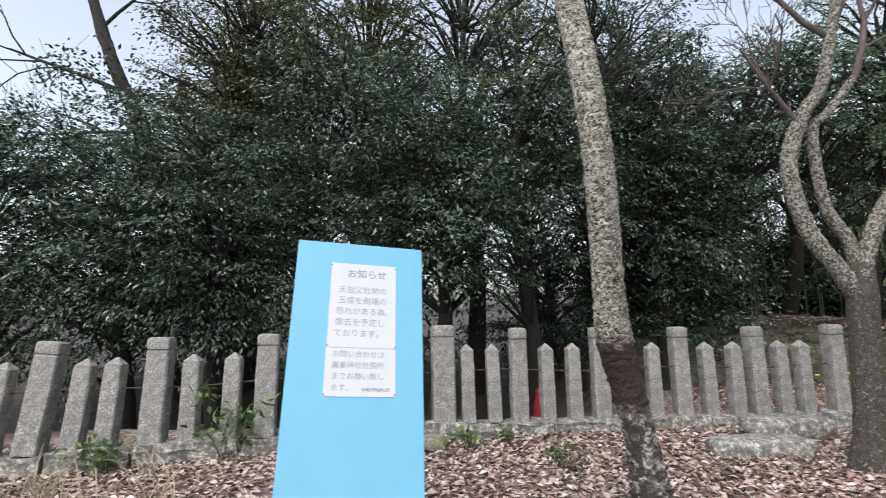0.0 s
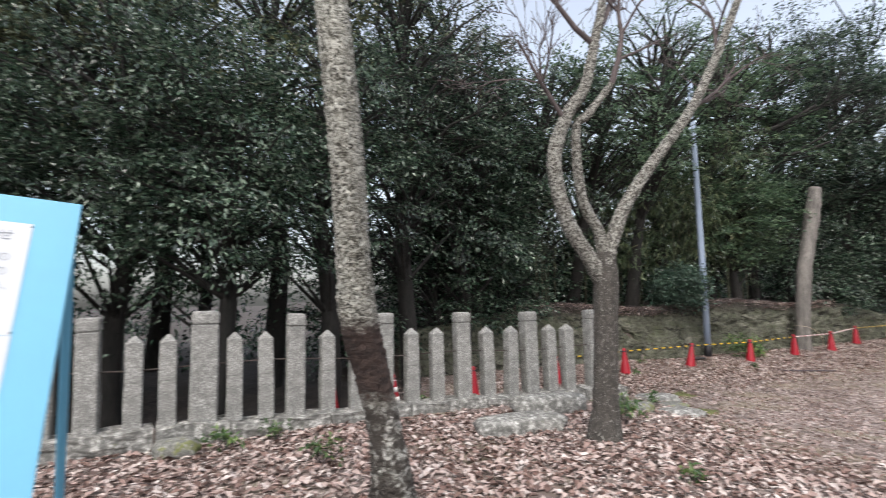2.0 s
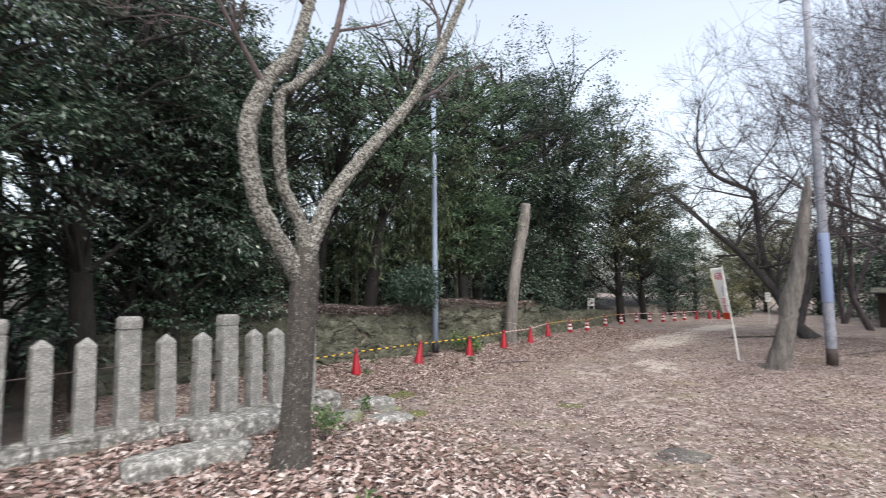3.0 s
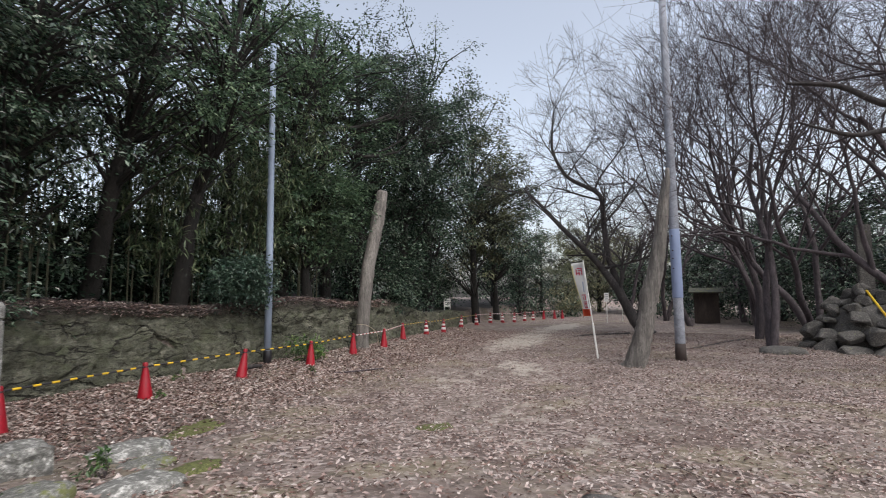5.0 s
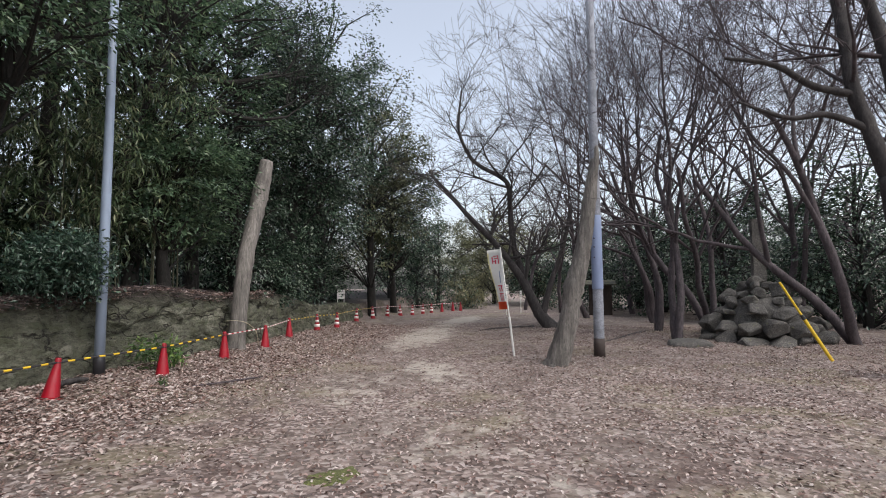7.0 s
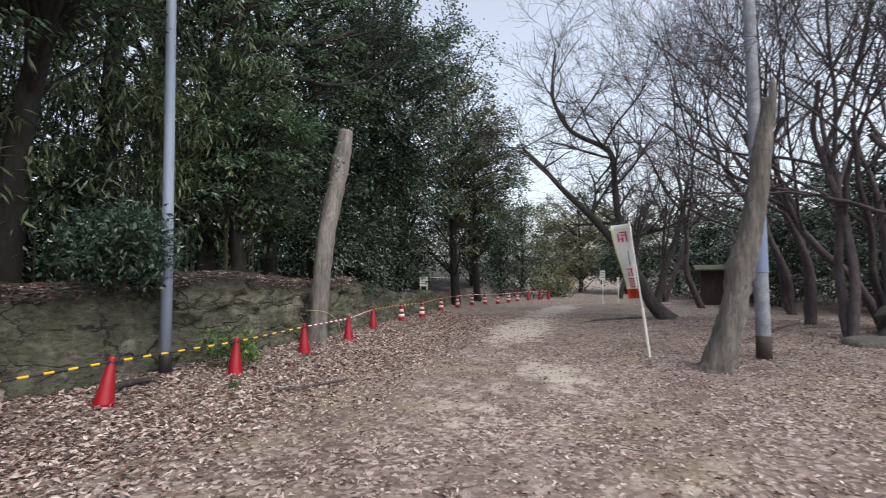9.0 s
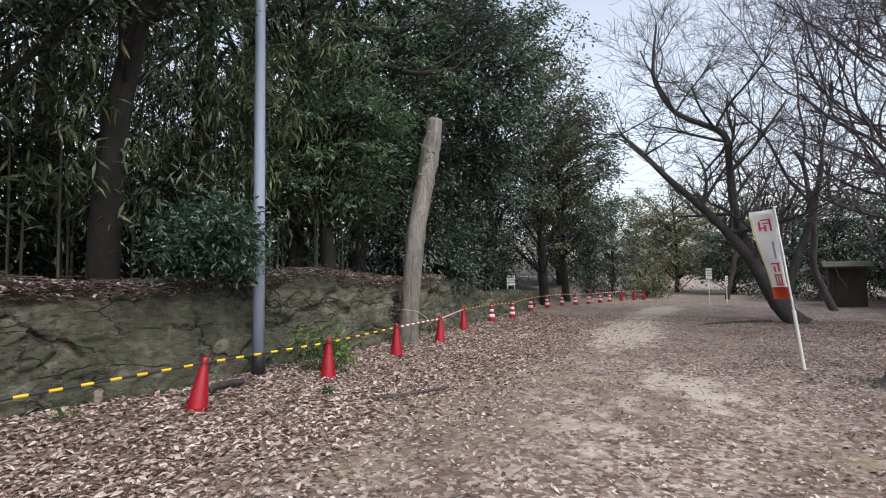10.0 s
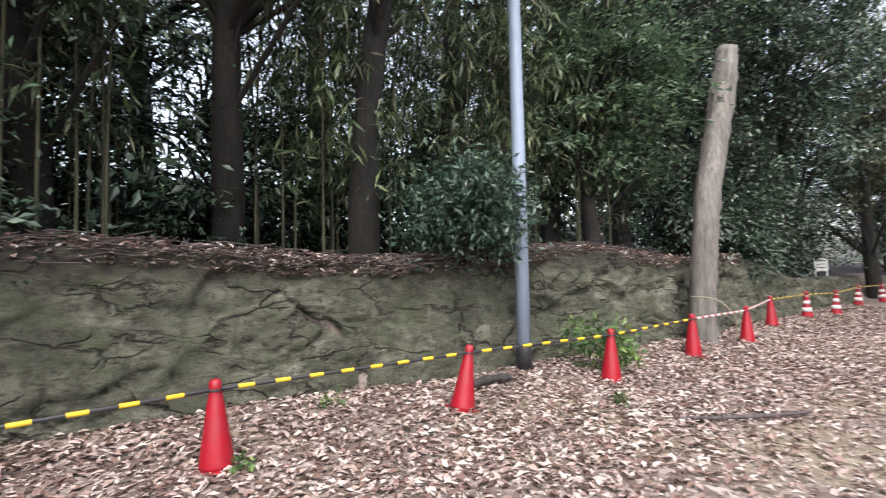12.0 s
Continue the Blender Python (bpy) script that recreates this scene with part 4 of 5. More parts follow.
def stripe_mesh(name, length, r, mat):
    bm = rod(bmesh.new(), (0, 0, 0), (length, 0, 0), r, sides=10)
    me = bpy.data.meshes.new(name)
    bm.to_mesh(me)
    bm.free()
    me.materials.append(mat)
    return me


def build_bars():
    stripe = {"y": stripe_mesh("stripe", 0.13, 0.0185, YELLOW), "w": stripe_mesh("stripe", 0.13, 0.0185, CONE_WHITE)}
    for i in range(3, len(CONE_TOPS) - 1):
        a, b = CONE_TOPS[i], CONE_TOPS[i + 1]
        d = b - a
        red = i in (7, 8) or i > 12
        bar = thing("cone_bar", "red and white striped plastic bar between cones" if red else "black and yellow striped plastic bar between cones", "cone bar", group="bars between the cones")
        bar.matrix_basis = Matrix.Translation(a) @ d.to_track_quat("X", "Z").to_matrix().to_4x4()
        part("tube", rod(bmesh.new(), (0, 0, 0), (d.length, 0, 0), 0.017, sides=10), CONE_RED if red else BLACK, bar)
        x = 0.18
        while x < d.length - 0.2:
            o = under(new("stripe", stripe["w" if red else "y"]), bar)
            o.location = (x, 0, 0)
            x += 0.26 if red else 0.31


build_bars()


# ---- poles, dead trunks, banner ----
def build_steel_pole():
    p = thing("steel_pole", "blue-grey steel pole with a black base sleeve", "pole", (14.18, 13.72, height(14.18, 13.72) - 0.05), 0)
    part("shaft", lathe(bmesh.new(), [(0.1, 0), (0.098, 3.0), (0.088, 6.0), (0.081, 9.5)], 18), STEEL, p, smooth=True)
    part("base_sleeve", lathe(bmesh.new(), [(0.113, 0), (0.113, 0.42), (0.108, 0.43)], 18), BLACK, p, "black rubber base sleeve", True)


def build_utility_pole():
    x, y = 20.95, 3.5
    p = thing("utility_pole", "concrete utility pole with a blue-grey wrapped middle", "utility pole", (x, y, height(x, y) - 0.1))
    part("shaft", lathe(bmesh.new(), [(0.15, 0), (0.146, 1.0), (0.138, 4), (0.12, 8), (0.1, 13.2)], 20), CONCRETE, p, smooth=True)
    part("wrap", lathe(bmesh.new(), [(0.15, 2.0), (0.156, 2.02), (0.152, 3.6), (0.149, 4.1), (0.143, 4.12)], 20), SLEEVE, p, "blue-grey plastic wrap", True)
    part("foot_stain", lathe(bmesh.new(), [(0.157, 0.05), (0.157, 0.45), (0.151, 0.62)], 20), IRON, p, "dark weathered foot band", True)
    for z in (2.9, 3.2, 3.45, 3.9):
        part("bolt", rod(bmesh.new(), (-0.14, 0.06, z), (-0.19, 0.07, z), 0.02, sides=8), IRON, p)
    arm = part("cross_arm", box(bmesh.new(), (0.09, 2.0, 0.09), (-0.12, 0.1, 12.25), 0.008), STEEL, p)
    part("cross_arm", box(bmesh.new(), (0.09, 1.2, 0.09), (-0.12, 0.1, 11.85), 0.008), STEEL, p)
    for dy in (-0.75, 0.1, 0.95):
        part("insulator", lathe(bmesh.new(), [(0.03, 12.3), (0.06, 12.34), (0.035, 12.38), (0.06, 12.42), (0.03, 12.48)], 10), WHITE, arm, "white ceramic insulator", True).location = (-0.12, dy, 0)
    part("brace", rod(bmesh.new(), (-0.12, 0.9, 12.25), (-0.12, 0.1, 11.5), 0.02, sides=6), STEEL, p)
    # guy wire with its yellow guard
    foot = Vector((21.1, -2.15, height(21.1, -2.15)))
    top = Vector((x, y, 9.6))
    g = thing("guy_wire", "guy wire with a yellow plastic guard sleeve", "guy wire", foot)
    d = top - foot
    part("wire", rod(bmesh.new(), (0, 0, -0.05), d, 0.008, sides=6), WIRE, g)
    u = d.normalized()
    part("guard", rod(bmesh.new(), u * 0.02, u * 1.25, 0.045, 0.042), YELLOW, g, "yellow plastic guard")
    part("guard", rod(bmesh.new(), u * 1.3, u * 2.3, 0.03, 0.028), YELLOW, g, "yellow plastic guard")
    part("guard_collar", rod(bmesh.new(), u * 1.2, u * 1.34, 0.05), BLACK, g, "black collar")


def build_dead_trunks():
    a = thing("dead_tree", "weathered grey leaning dead tree trunk, broken top", "dead tree", (0, 0, 0))
    trunk_object("trunk", a, [([(19.05, 4.62, -1.0), (19.05, 4.52, -0.75), (19.0, 4.3, 0.0), (18.95, 4.16, 0.6), (18.95, 4.1, 1.05), (18.95, 3.94, 1.6), (18.95, 3.76, 2.5), (18.95, 3.62, 3.5), (18.95, 3.5, 4.3)], [0.36, 0.3, 0.25, 0.22, 0.25, 0.21, 0.18, 0.155, 0.1])], WOOD_GREY, 20, 0.06, 21)
    trunk_object("stub", a, [([(18.9, 3.72, 3.4), (18.85, 3.5, 4.0), (18.85, 3.45, 4.6)], [0.09, 0.08, 0.05])], WOOD_GREY, 10, 0.05, 22)
    b = thing("dead_tree", "tall grey dead trunk leaning before the bank", "dead tree", (0, 0, 0))
    trunk_object("trunk", b, [([(18.62, 13.85, -0.85), (18.66, 13.85, -0.3), (18.78, 13.85, 0.76), (19.02, 13.85, 2.16), (19.5, 13.85, 3.66), (19.68, 13.85, 4.3), (19.93, 13.85, 5.25)], [0.3, 0.25, 0.235, 0.24, 0.24, 0.25, 0.2])], WOOD_GREY, 14, 0.06, 24)
    trunk_object("stub", b, [([(19.6, 13.8, 4.0), (19.85, 13.78, 4.2), (19.95, 13.78, 4.5)], [0.1, 0.08, 0.03])], WOOD_GREY, 8, 0.05, 25)


def build_banner():
    foot = Vector((20.1, 5.78, height(20.1, 5.78)))
    top = Vector((20.1, 6.14, 2.2))
    f = thing("banner_flag", "narrow white cloth banner flag on a leaning white pole", "banner", foot)
    d = top - foot
    u = d.normalized()
    part("pole", rod(bmesh.new(), (0, 0, -0.1), u * 1.1, 0.03, sides=10), WHITE, f)
    part("pole", rod(bmesh.new(), u * 1.0, u * (d.length + 0.02), 0.017, sides=10), WHITE, f)
    side = Vector((0.35, 0.95, -0.06)).normalized()
    part("top_arm", rod(bmesh.new(), u * d.length, u * d.length + side * 0.48, 0.012, sides=8), BLACK, f, "black top arm")

    def cloth(name, t0, t1, w0, w1, mat, lift, label="", at=None):
        bm = bmesh.new()
        n, k = 18, 6
        grid = []
        nrm = side.cross(u).normalized()
        for i in range(n + 1):
            t = t0 + (t1 - t0) * i / n
            g = []
            for j in range(k + 1):
                s = w0 + (w1 - w0) * j / k
                wide = 0.44 * (1 - 0.36 * smoothstep(0.0, 1.0, t))
                q = u * (d.length - 0.03 - t * 1.72) + side * (0.02 + wide * s) + nrm * (0.03 * math.sin(s * 3 + t * 6) + lift)
                g.append(bm.verts.new(q))
            grid.append(g)
        for i in range(n):
            for j in range(k):
                bm.faces.new((grid[i][j], grid[i + 1][j], grid[i + 1][j + 1], grid[i][j + 1]))
        bmesh.ops.solidify(bm, geom=bm.faces[:], thickness=0.002)
        return part(name, bm, mat, at or f, label, True)

    sheet = cloth("cloth", 0, 1, 0, 1, CLOTH, 0, "white banner cloth")
    for s in (-1, 1):
        cloth("yellow_edge", 0.05, 0.86, 0.9, 0.995, CLOTH_YELLOW, 0.004 * s, "pale yellow edge", sheet)
        cloth("red_foot", 0.87, 1.0, 0.0, 0.995, CLOTH_RED, 0.005 * s, "orange-red foot band", sheet)
        for t0, t1, w0, w1, m in ((0.1, 0.115, 0.2, 0.62, INK_RED), (0.1, 0.24, 0.22, 0.3, INK_RED), (0.14, 0.155, 0.3, 0.55, INK_RED), (0.17, 0.24, 0.42, 0.52, INK_RED), (0.19, 0.205, 0.5, 0.72, INK_RED), (0.12, 0.23, 0.64, 0.72, INK_RED),
                                  (0.36, 0.56, 0.24, 0.32, INK_BLUE), (0.6, 0.615, 0.15, 0.6, INK_RED), (0.6, 0.7, 0.2, 0.3, INK_RED), (0.64, 0.7, 0.42, 0.52, INK_RED), (0.73, 0.745, 0.15, 0.62, INK_RED), (0.75, 0.84, 0.2, 0.28, INK_RED), (0.75, 0.84, 0.36, 0.44, INK_RED), (0.75, 0.84, 0.52, 0.6, INK_RED), (0.84, 0.853, 0.15, 0.62, INK_RED)):
            cloth("lettering", t0, t1, w0, w1, m, 0.006 * s, "", sheet)


build_steel_pole()
build_utility_pole()
build_dead_trunks()
build_banner()


# ---- rock pile with an upright slab ----
def build_rock_pile():
    pile = thing("rock_pile", "mound of piled dark garden rocks", "rock pile", (26.5, -2.1, 0))
    rng = np.random.default_rng(31)
    i = 0
    for level, (z, ring, count, size) in enumerate([(-0.8, 1.75, 14, 0.72), (-0.35, 1.55, 13, 0.66), (0.1, 1.25, 11, 0.62), (0.5, 0.95, 8, 0.6), (0.88, 0.6, 6, 0.52), (1.15, 0.25, 3, 0.46)]):
        for k in range(count):
            a = 2 * math.pi * (k + 0.4 * level + rng.uniform(-0.2, 0.2)) / count
            s = size * rng.uniform(0.62, 1.4)
            crag("rock", (ring * math.cos(a), ring * 1.05 * math.sin(a), z + rng.normal(0, 0.06)), (s * 1.2, s * 1.05, s * 0.9), 40 + i, ROCK, pile, rng.uniform(0, 360))
            i += 1
    stone("rock", "", (0, 0, -0.3), (2.2, 2.2, 1.8), 99, ROCK, pile)
    # slab stands in for a trunk-like upright above the pile
    slab = bmesh.new()
    box(slab, (0.24, 0.46, 2.5), (0, 0, 0), 0.03)
    bmesh.ops.subdivide_edges(slab, edges=slab.edges[:], cuts=2, use_grid_fill=True)
    for v in slab.verts:
        v.co += Vector((0.02, 0.03, 0.02)) * noise.noise(v.co * 3)
    ob = part("upright_slab", slab, ROCK, None)
    ob.location = (27.2, -2.3, 2.3)
    tagged(ob, "upright dark grey slab rising over the rock pile", "monument")


build_rock_pile()


# ---- small signs, hut ----
def build_small_sign(name, label, x, y, h, w, ph, turn, legs=2, z=None):
    s = thing(name, label, "sign", (x, y, height(x, y) if z is None else z), turn)
    part("plate", box(bmesh.new(), (w, 0.025, ph), (0, 0, h - ph / 2), 0.004), WHITE, s)
    for i in range(3):
        part("text_bar", box(bmesh.new(), (w * 0.7, 0.003, ph * 0.07), (0, -0.0155, h - ph * (0.22 + 0.24 * i))), INK, s)
    for k in ([-1, 1] if legs == 2 else [0]):
        part("leg", box(bmesh.new(), (0.04, 0.03, h + 0.1), (k * w * 0.42, 0.03, h / 2 - 0.05), 0.003), WHITE, s)


build_small_sign("small_sign", "small white notice on two legs by the bank", 31.5, 17.25, 0.86, 0.42, 0.5, -60, 2, 0.08)
build_small_sign("small_sign", "white board on a pole at the wood's edge", 40.0, 9.3, 2.05, 0.3, 0.6, -70, 1)
build_small_sign("small_sign", "narrow white marker on a dark post", 42.0, 8.6, 1.6, 0.14, 0.6, -70, 1)


def build_hut():
    x, y = 41.5, 3.2
    h = thing("hut", "small dark wooden hut with a mossy overhanging roof", "hut", (x, y, height(x, y)), 0)
    for dx, dy, sx, sy in ((-0.7, 0, 0.06, 1.4), (0.7, 0, 0.06, 1.4), (0, -0.7, 1.34, 0.06), (0, 0.7, 1.34, 0.06)):
        part("wall", box(bmesh.new(), (sx, sy, 2.0), (dx, dy, 1.0)), HUT_WOOD, h)
    for s in (-1, 1):
        o = part("roof_slope", box(bmesh.new(), (1.15, 2.0, 0.08), (0, 0, 0), 0.01), HUT_ROOF, h)
        o.matrix_basis = pose(s * 0.54, 0, 2.14, 0, s * 14, 0)
    part("door", box(bmesh.new(), (0.03, 0.7, 1.75), (-0.745, 0.15, 0.9)), HUT_WOOD, h)


build_hut()


# ---- evergreen woods ----
def evergreen(x, y, top, radius, low, leaves, seed, leaf=0.11, mat=GREENS, trunk_r=0.14, lean=(0, 0), label="dense dark evergreen tree with glossy leaves", spread=0.32):
    z0 = height(x, y)
    tree = thing("evergreen_tree", label, "tree", (x, y, z0 - 0.1), group="evergreens behind the fence and bank")
    rng = np.random.default_rng(seed)
    t = Tubes()
    h = top - z0
    p = [Vector((lean[0] * s * h + 0.12 * math.sin(s * 7 + seed), lean[1] * s * h + 0.12 * math.cos(s * 5 + seed), s * h * 0.9)) for s in np.linspace(0, 1, 9)]
    t.add(np.array(p), [trunk_r * (1.25 - 1.0 * s) for s in np.linspace(0, 1, 9)], 9, 0.04, rng)
    per = 95
    n = max(24, leaves // per)
    ch = (top - low) / 2
    mid = np.array((lean[0] * h * 0.6, lean[1] * h * 0.6, low - z0 + ch))
    c = clump_centres(rng, n, mid, radius, ch, 0.4)
    c = c[c[:, 2] > low - z0 - 0.4]
    out = (c - mid) / np.array((radius, radius, ch))
    for q, o in list(zip(c, out))[:: max(1, n // 90)]:
        s = min(0.95, max(0.1, (q[2] - 0.35 * math.hypot(q[0], q[1])) / (0.9 * h)))
        b = p[min(8, int(s * 8))]
        m = (np.array(b) + q) / 2 + np.array((0, 0, 0.12 * radius)) + rng.normal(0, 0.15, 3)
        t.add(np.array([tuple(b), m, q, q + o * 0.3]), np.array((0.04, 0.026, 0.012, 0.004)) * (trunk_r / 0.15), 5)
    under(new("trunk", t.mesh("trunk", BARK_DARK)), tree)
    v, f = leaf_spray(rng, c, out, per, spread * (0.72 if x < 20 else 0.86), leaf, deep=0.24 if x < 20 else 0.5)
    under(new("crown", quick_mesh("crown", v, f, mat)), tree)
    return tree


WOODS = [
    # x, y, top, radius, low, leaves, leaf size, tone
    (-8.9, 9.4, 6.3, 2.4, 0.4, 24000, 0.11, 0), (-5.0, 12.4, 11.0, 2.5, 4.2, 12000, 0.12, 1), (-6.6, 10.2, 6.5, 2.5, 0.3, 36000, 0.11, 0), (-4.3, 9.3, 5.4, 2.1, 0.7, 27000, 0.1, 0), (-3.4, 12.6, 10.0, 2.8, 3.0, 20000, 0.11, 1),
    (-1.9, 10.4, 7.8, 2.5, 1.2, 32000, 0.1, 0), (-0.2, 9.5, 6.0, 1.9, 1.6, 22000, 0.1, 0), (0.6, 12.6, 11.5, 3.0, 3.2, 19000, 0.12, 1), (1.6, 10.6, 7.8, 2.2, 2.0, 18000, 0.1, 0), (3.6, 12.2, 10.5, 2.6, 2.4, 14000, 0.1, 0),
    (5.4, 15.4, 11.0, 2.7, 2.4, 9000, 0.12, 0), (7.6, 15.8, 10.0, 2.4, 2.6, 14000, 0.12, 0), (-8.0, 14.0, 6.5, 2.6, 0.8, 9000, 0.15, 0), (-1.5, 17.0, 8.5, 3.2, 1.6, 5500, 0.18, 0), (3.5, 18.0, 8.5, 3.2, 1.8, 5500, 0.18, 0),
    (9.4, 20.0, 11.0, 3.0, 5.0, 3500, 0.16, 0), (12.6, 18.2, 12.5, 3.0, 6.0, 3500, 0.14, 1), (7.6, 16.9, 4.8, 2.2, 0.9, 12000, 0.14, 0), (10.4, 17.3, 4.2, 2.2, 0.9, 10000, 0.14, 0), (13.2, 17.5, 4.0, 2.1, 0.9, 8500, 0.14, 0), (9.3, 17.6, 9.0, 2.2, 4.2, 5000, 0.13, 3), (16.5, 17.2, 15.0, 3.3, 5.5, 6000, 0.15, 3), (19.8, 16.8, 14.0, 3.2, 2.6, 13000, 0.15, 3), (17.4, 15.4, 6.6, 2.0, 2.2, 14000, 0.14, 3),
    (22.6, 17.2, 15.0, 3.4, 3.0, 19000, 0.17, 0), (22.0, 16.6, 7.0, 2.0, 0.9, 11000, 0.15, 0), (25.6, 16.6, 13.5, 3.3, 3.0, 20000, 0.18, 0), (25.5, 18.5, 8.0, 2.7, 0.4, 12000, 0.18, 0), (28.6, 17.0, 16.2, 4.1, 3.0, 26000, 0.18, 0), (30.6, 20.0, 9.0, 2.8, 0.3, 13000, 0.18, 0),
    (34.6, 16.8, 14.0, 4.0, 2.4, 20000, 0.2, 1), (34.5, 20.5, 8.0, 2.8, 0.2, 9000, 0.2, 0), (-2.2, 14.8, 13.5, 3.2, 5.0, 12000, 0.13, 1), (2.4, 15.4, 13.0, 3.3, 5.5, 4500, 0.13, 1), (6.8, 18.0, 14.0, 3.2, 4.5, 11000, 0.15, 1), (-6.0, 16.0, 8.0, 2.6, 2.5, 7000, 0.15, 0), (39.0, 17.2, 12.0, 3.7, 1.6, 14000, 0.2, 0), (42.5, 18.8, 9.0, 3.0, 0.2, 11000, 0.2, 0), (46.5, 18.0, 8.0, 3.0, 0.0, 9000, 0.22, 0), (51.0, 17.5, 7.5, 3.0, 0.0, 8000, 0.24, 2),
    (60.0, 14.0, 9.0, 4.0, -0.6, 9000, 0.3, 4), (64.0, 10.0, 9.0, 4.2, -0.6, 9000, 0.3, 4), (50.0, 14.6, 2.2, 1.9, -0.9, 3500, 0.2, 4),
    (38.0, -8.5, 4.2, 2.8, -0.9, 5500, 0.24, 0), (42.5, -5.0, 4.6, 2.8, -0.9, 5500, 0.24, 0), (46.0, -1.5, 4.2, 2.8, -0.9, 5500, 0.25, 0), (34.0, -13.5, 4.4, 2.8, -0.9, 5500, 0.24, 0), (28.5, -16.0, 4.4, 2.8, -0.9, 5500, 0.24, 0), (47.5, 3.0, 4.0, 2.5, -0.9, 5000, 0.24, 0), (68.0, 17.0, 10.0, 4.0, -0.5, 8000, 0.3, 1), (57.0, 5.0, 7.5, 3.4, -0.3, 8000, 0.28, 0), (56.0, 9.0, 6.0, 2.6, -0.3, 7000, 0.26, 0),
    (51.0, 0.0, 6.0, 3.4, -0.5, 8000, 0.26, 0), (52.0, -6.0, 6.5, 3.6, -0.5, 8000, 0.28, 0), (48.0, -12.0, 6.0, 3.6, -0.6, 8000, 0.28, 0), (42.0, -17.0, 6.0, 3.6, -0.6, 7000, 0.28, 0), (36.0, -20.0, 6.0, 3.6, -0.6, 7000, 0.28, 0), (30.0, -22.0, 6.0, 3.6, -0.6, 6000, 0.3, 0),
    (12.0, 24.0, 4.2, 3.4, 0.4, 4000, 0.26, 0), (18.0, 24.0, 5.0, 3.6, 0.4, 4500, 0.26, 0), (25.0, 24.5, 8.0, 3.6, 0.4, 6000, 0.26, 0), (14.4, 15.8, 12.0, 3.0, 5.4, 4500, 0.12, 3), (5.4, 15.6, 5.5, 2.0, 1.4, 9000, 0.12, 0),
    (6.2, 14.0, 5.4, 1.9, 1.4, 13000, 0.13, 0), (5.4, 13.2, 7.5, 2.2, 1.6, 14000, 0.12, 0), (2.6, 13.4, 3.4, 1.7, -0.2, 6000, 0.12, 0), (4.9, 13.9, 3.2, 1.7, -0.2, 6500, 0.12, 0), (7.0, 14.5, 3.0, 1.5, 0.4, 6500, 0.12, 0), (-5.8, 13.6, 10.5, 2.7, 3.2, 15000, 0.12, 1),
    (23.4, 16.3, 3.6, 1.7, 0.3, 6500, 0.15, 0), (27.0, 17.2, 3.6, 1.8, 0.2, 6500, 0.16, 0), (33.8, 19.6, 4.2, 2.0, 0.0, 6500, 0.17, 0),
    (36.0, -3.0, 5.2, 2.6, -0.9, 5000, 0.24, 0), (33.0, -8.0, 5.6, 2.8, -0.9, 5500, 0.24, 0), (40.5, -0.2, 5.0, 2.4, -0.9, 4500, 0.24, 0),
]
for i, (x, y, top, r, low, n, size, tone) in enumerate(WOODS):
    if y < 4 and x > 28:
        top, n = top * 1.35, int(n * 1.3)
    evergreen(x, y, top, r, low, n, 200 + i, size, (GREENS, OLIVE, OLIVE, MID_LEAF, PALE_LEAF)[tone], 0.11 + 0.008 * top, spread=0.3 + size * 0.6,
              label="dark evergreen tree with dense glossy leaves" if tone == 0 else "pale yellow-green tree at the path's end" if tone == 4 else "evergreen tree with olive-green leaves")


# trees of the bank whose crowns reach out over it: x, y, top, radius, low, leaves, lean
for i, (x, y, top, r, low, n, lean) in enumerate([(5.6, 15.2, 8.6, 2.3, 3.2, 12000, (0.0, -0.34)), (8.2, 15.6, 9.0, 2.4, 3.7, 10000, (0.0, -0.36)), (10.4, 16.0, 9.4, 2.3, 4.4, 7500, (0.02, -0.36)), (12.2, 15.1, 9.8, 2.2, 4.9, 7000, (0.0, -0.28)), (16.0, 16.4, 11.5, 2.4, 6.4, 6500, (0.05, -0.22))]):
    # the last three take the brighter leaf: sunlit tone put into the colour
    evergreen(x, y, top, r, low, n, 270 + i, 0.13, GREENS if i < 2 else MID_LEAF, 0.19, lean, "tall evergreen leaning out over the earth bank", 0.38)


def build_undergrowth():
    """Low tangled leaves on the forest floor behind the fence and on the bank."""
    rng = np.random.default_rng(55)
    n = 1500
    x = rng.uniform(-12, 34, n)
    y = np.maximum(wall_line(x), 12.5) + rng.uniform(1.6, 9.0, n)
    z = land(x, y) + np.abs(rng.normal(0, 1.1, n))
    q = np.stack([x, y, z], 1)[(x > 7) | (rng.uniform(0, 1, n) < 0.4)]
    m = 2600
    a = rng.uniform(-1.25, 0.45, m)
    r = rng.uniform(39, 56, m)
    far = np.stack([8 + r * np.cos(a), 4 + r * np.sin(a), -1.0 + np.abs(rng.normal(0, 1.5, m))], 1)
    q = np.concatenate([q, far[np.abs(np.degrees(a) - 9.0) > 4.0]])
    v, f = leaf_cloud(rng, q, 18, 0.45, 0.22)
    tagged(new("undergrowth", quick_mesh("undergrowth", v, f, GREENS)), "dark tangled evergreen undergrowth on the forest floor", "undergrowth", kind="stuff")


build_undergrowth()


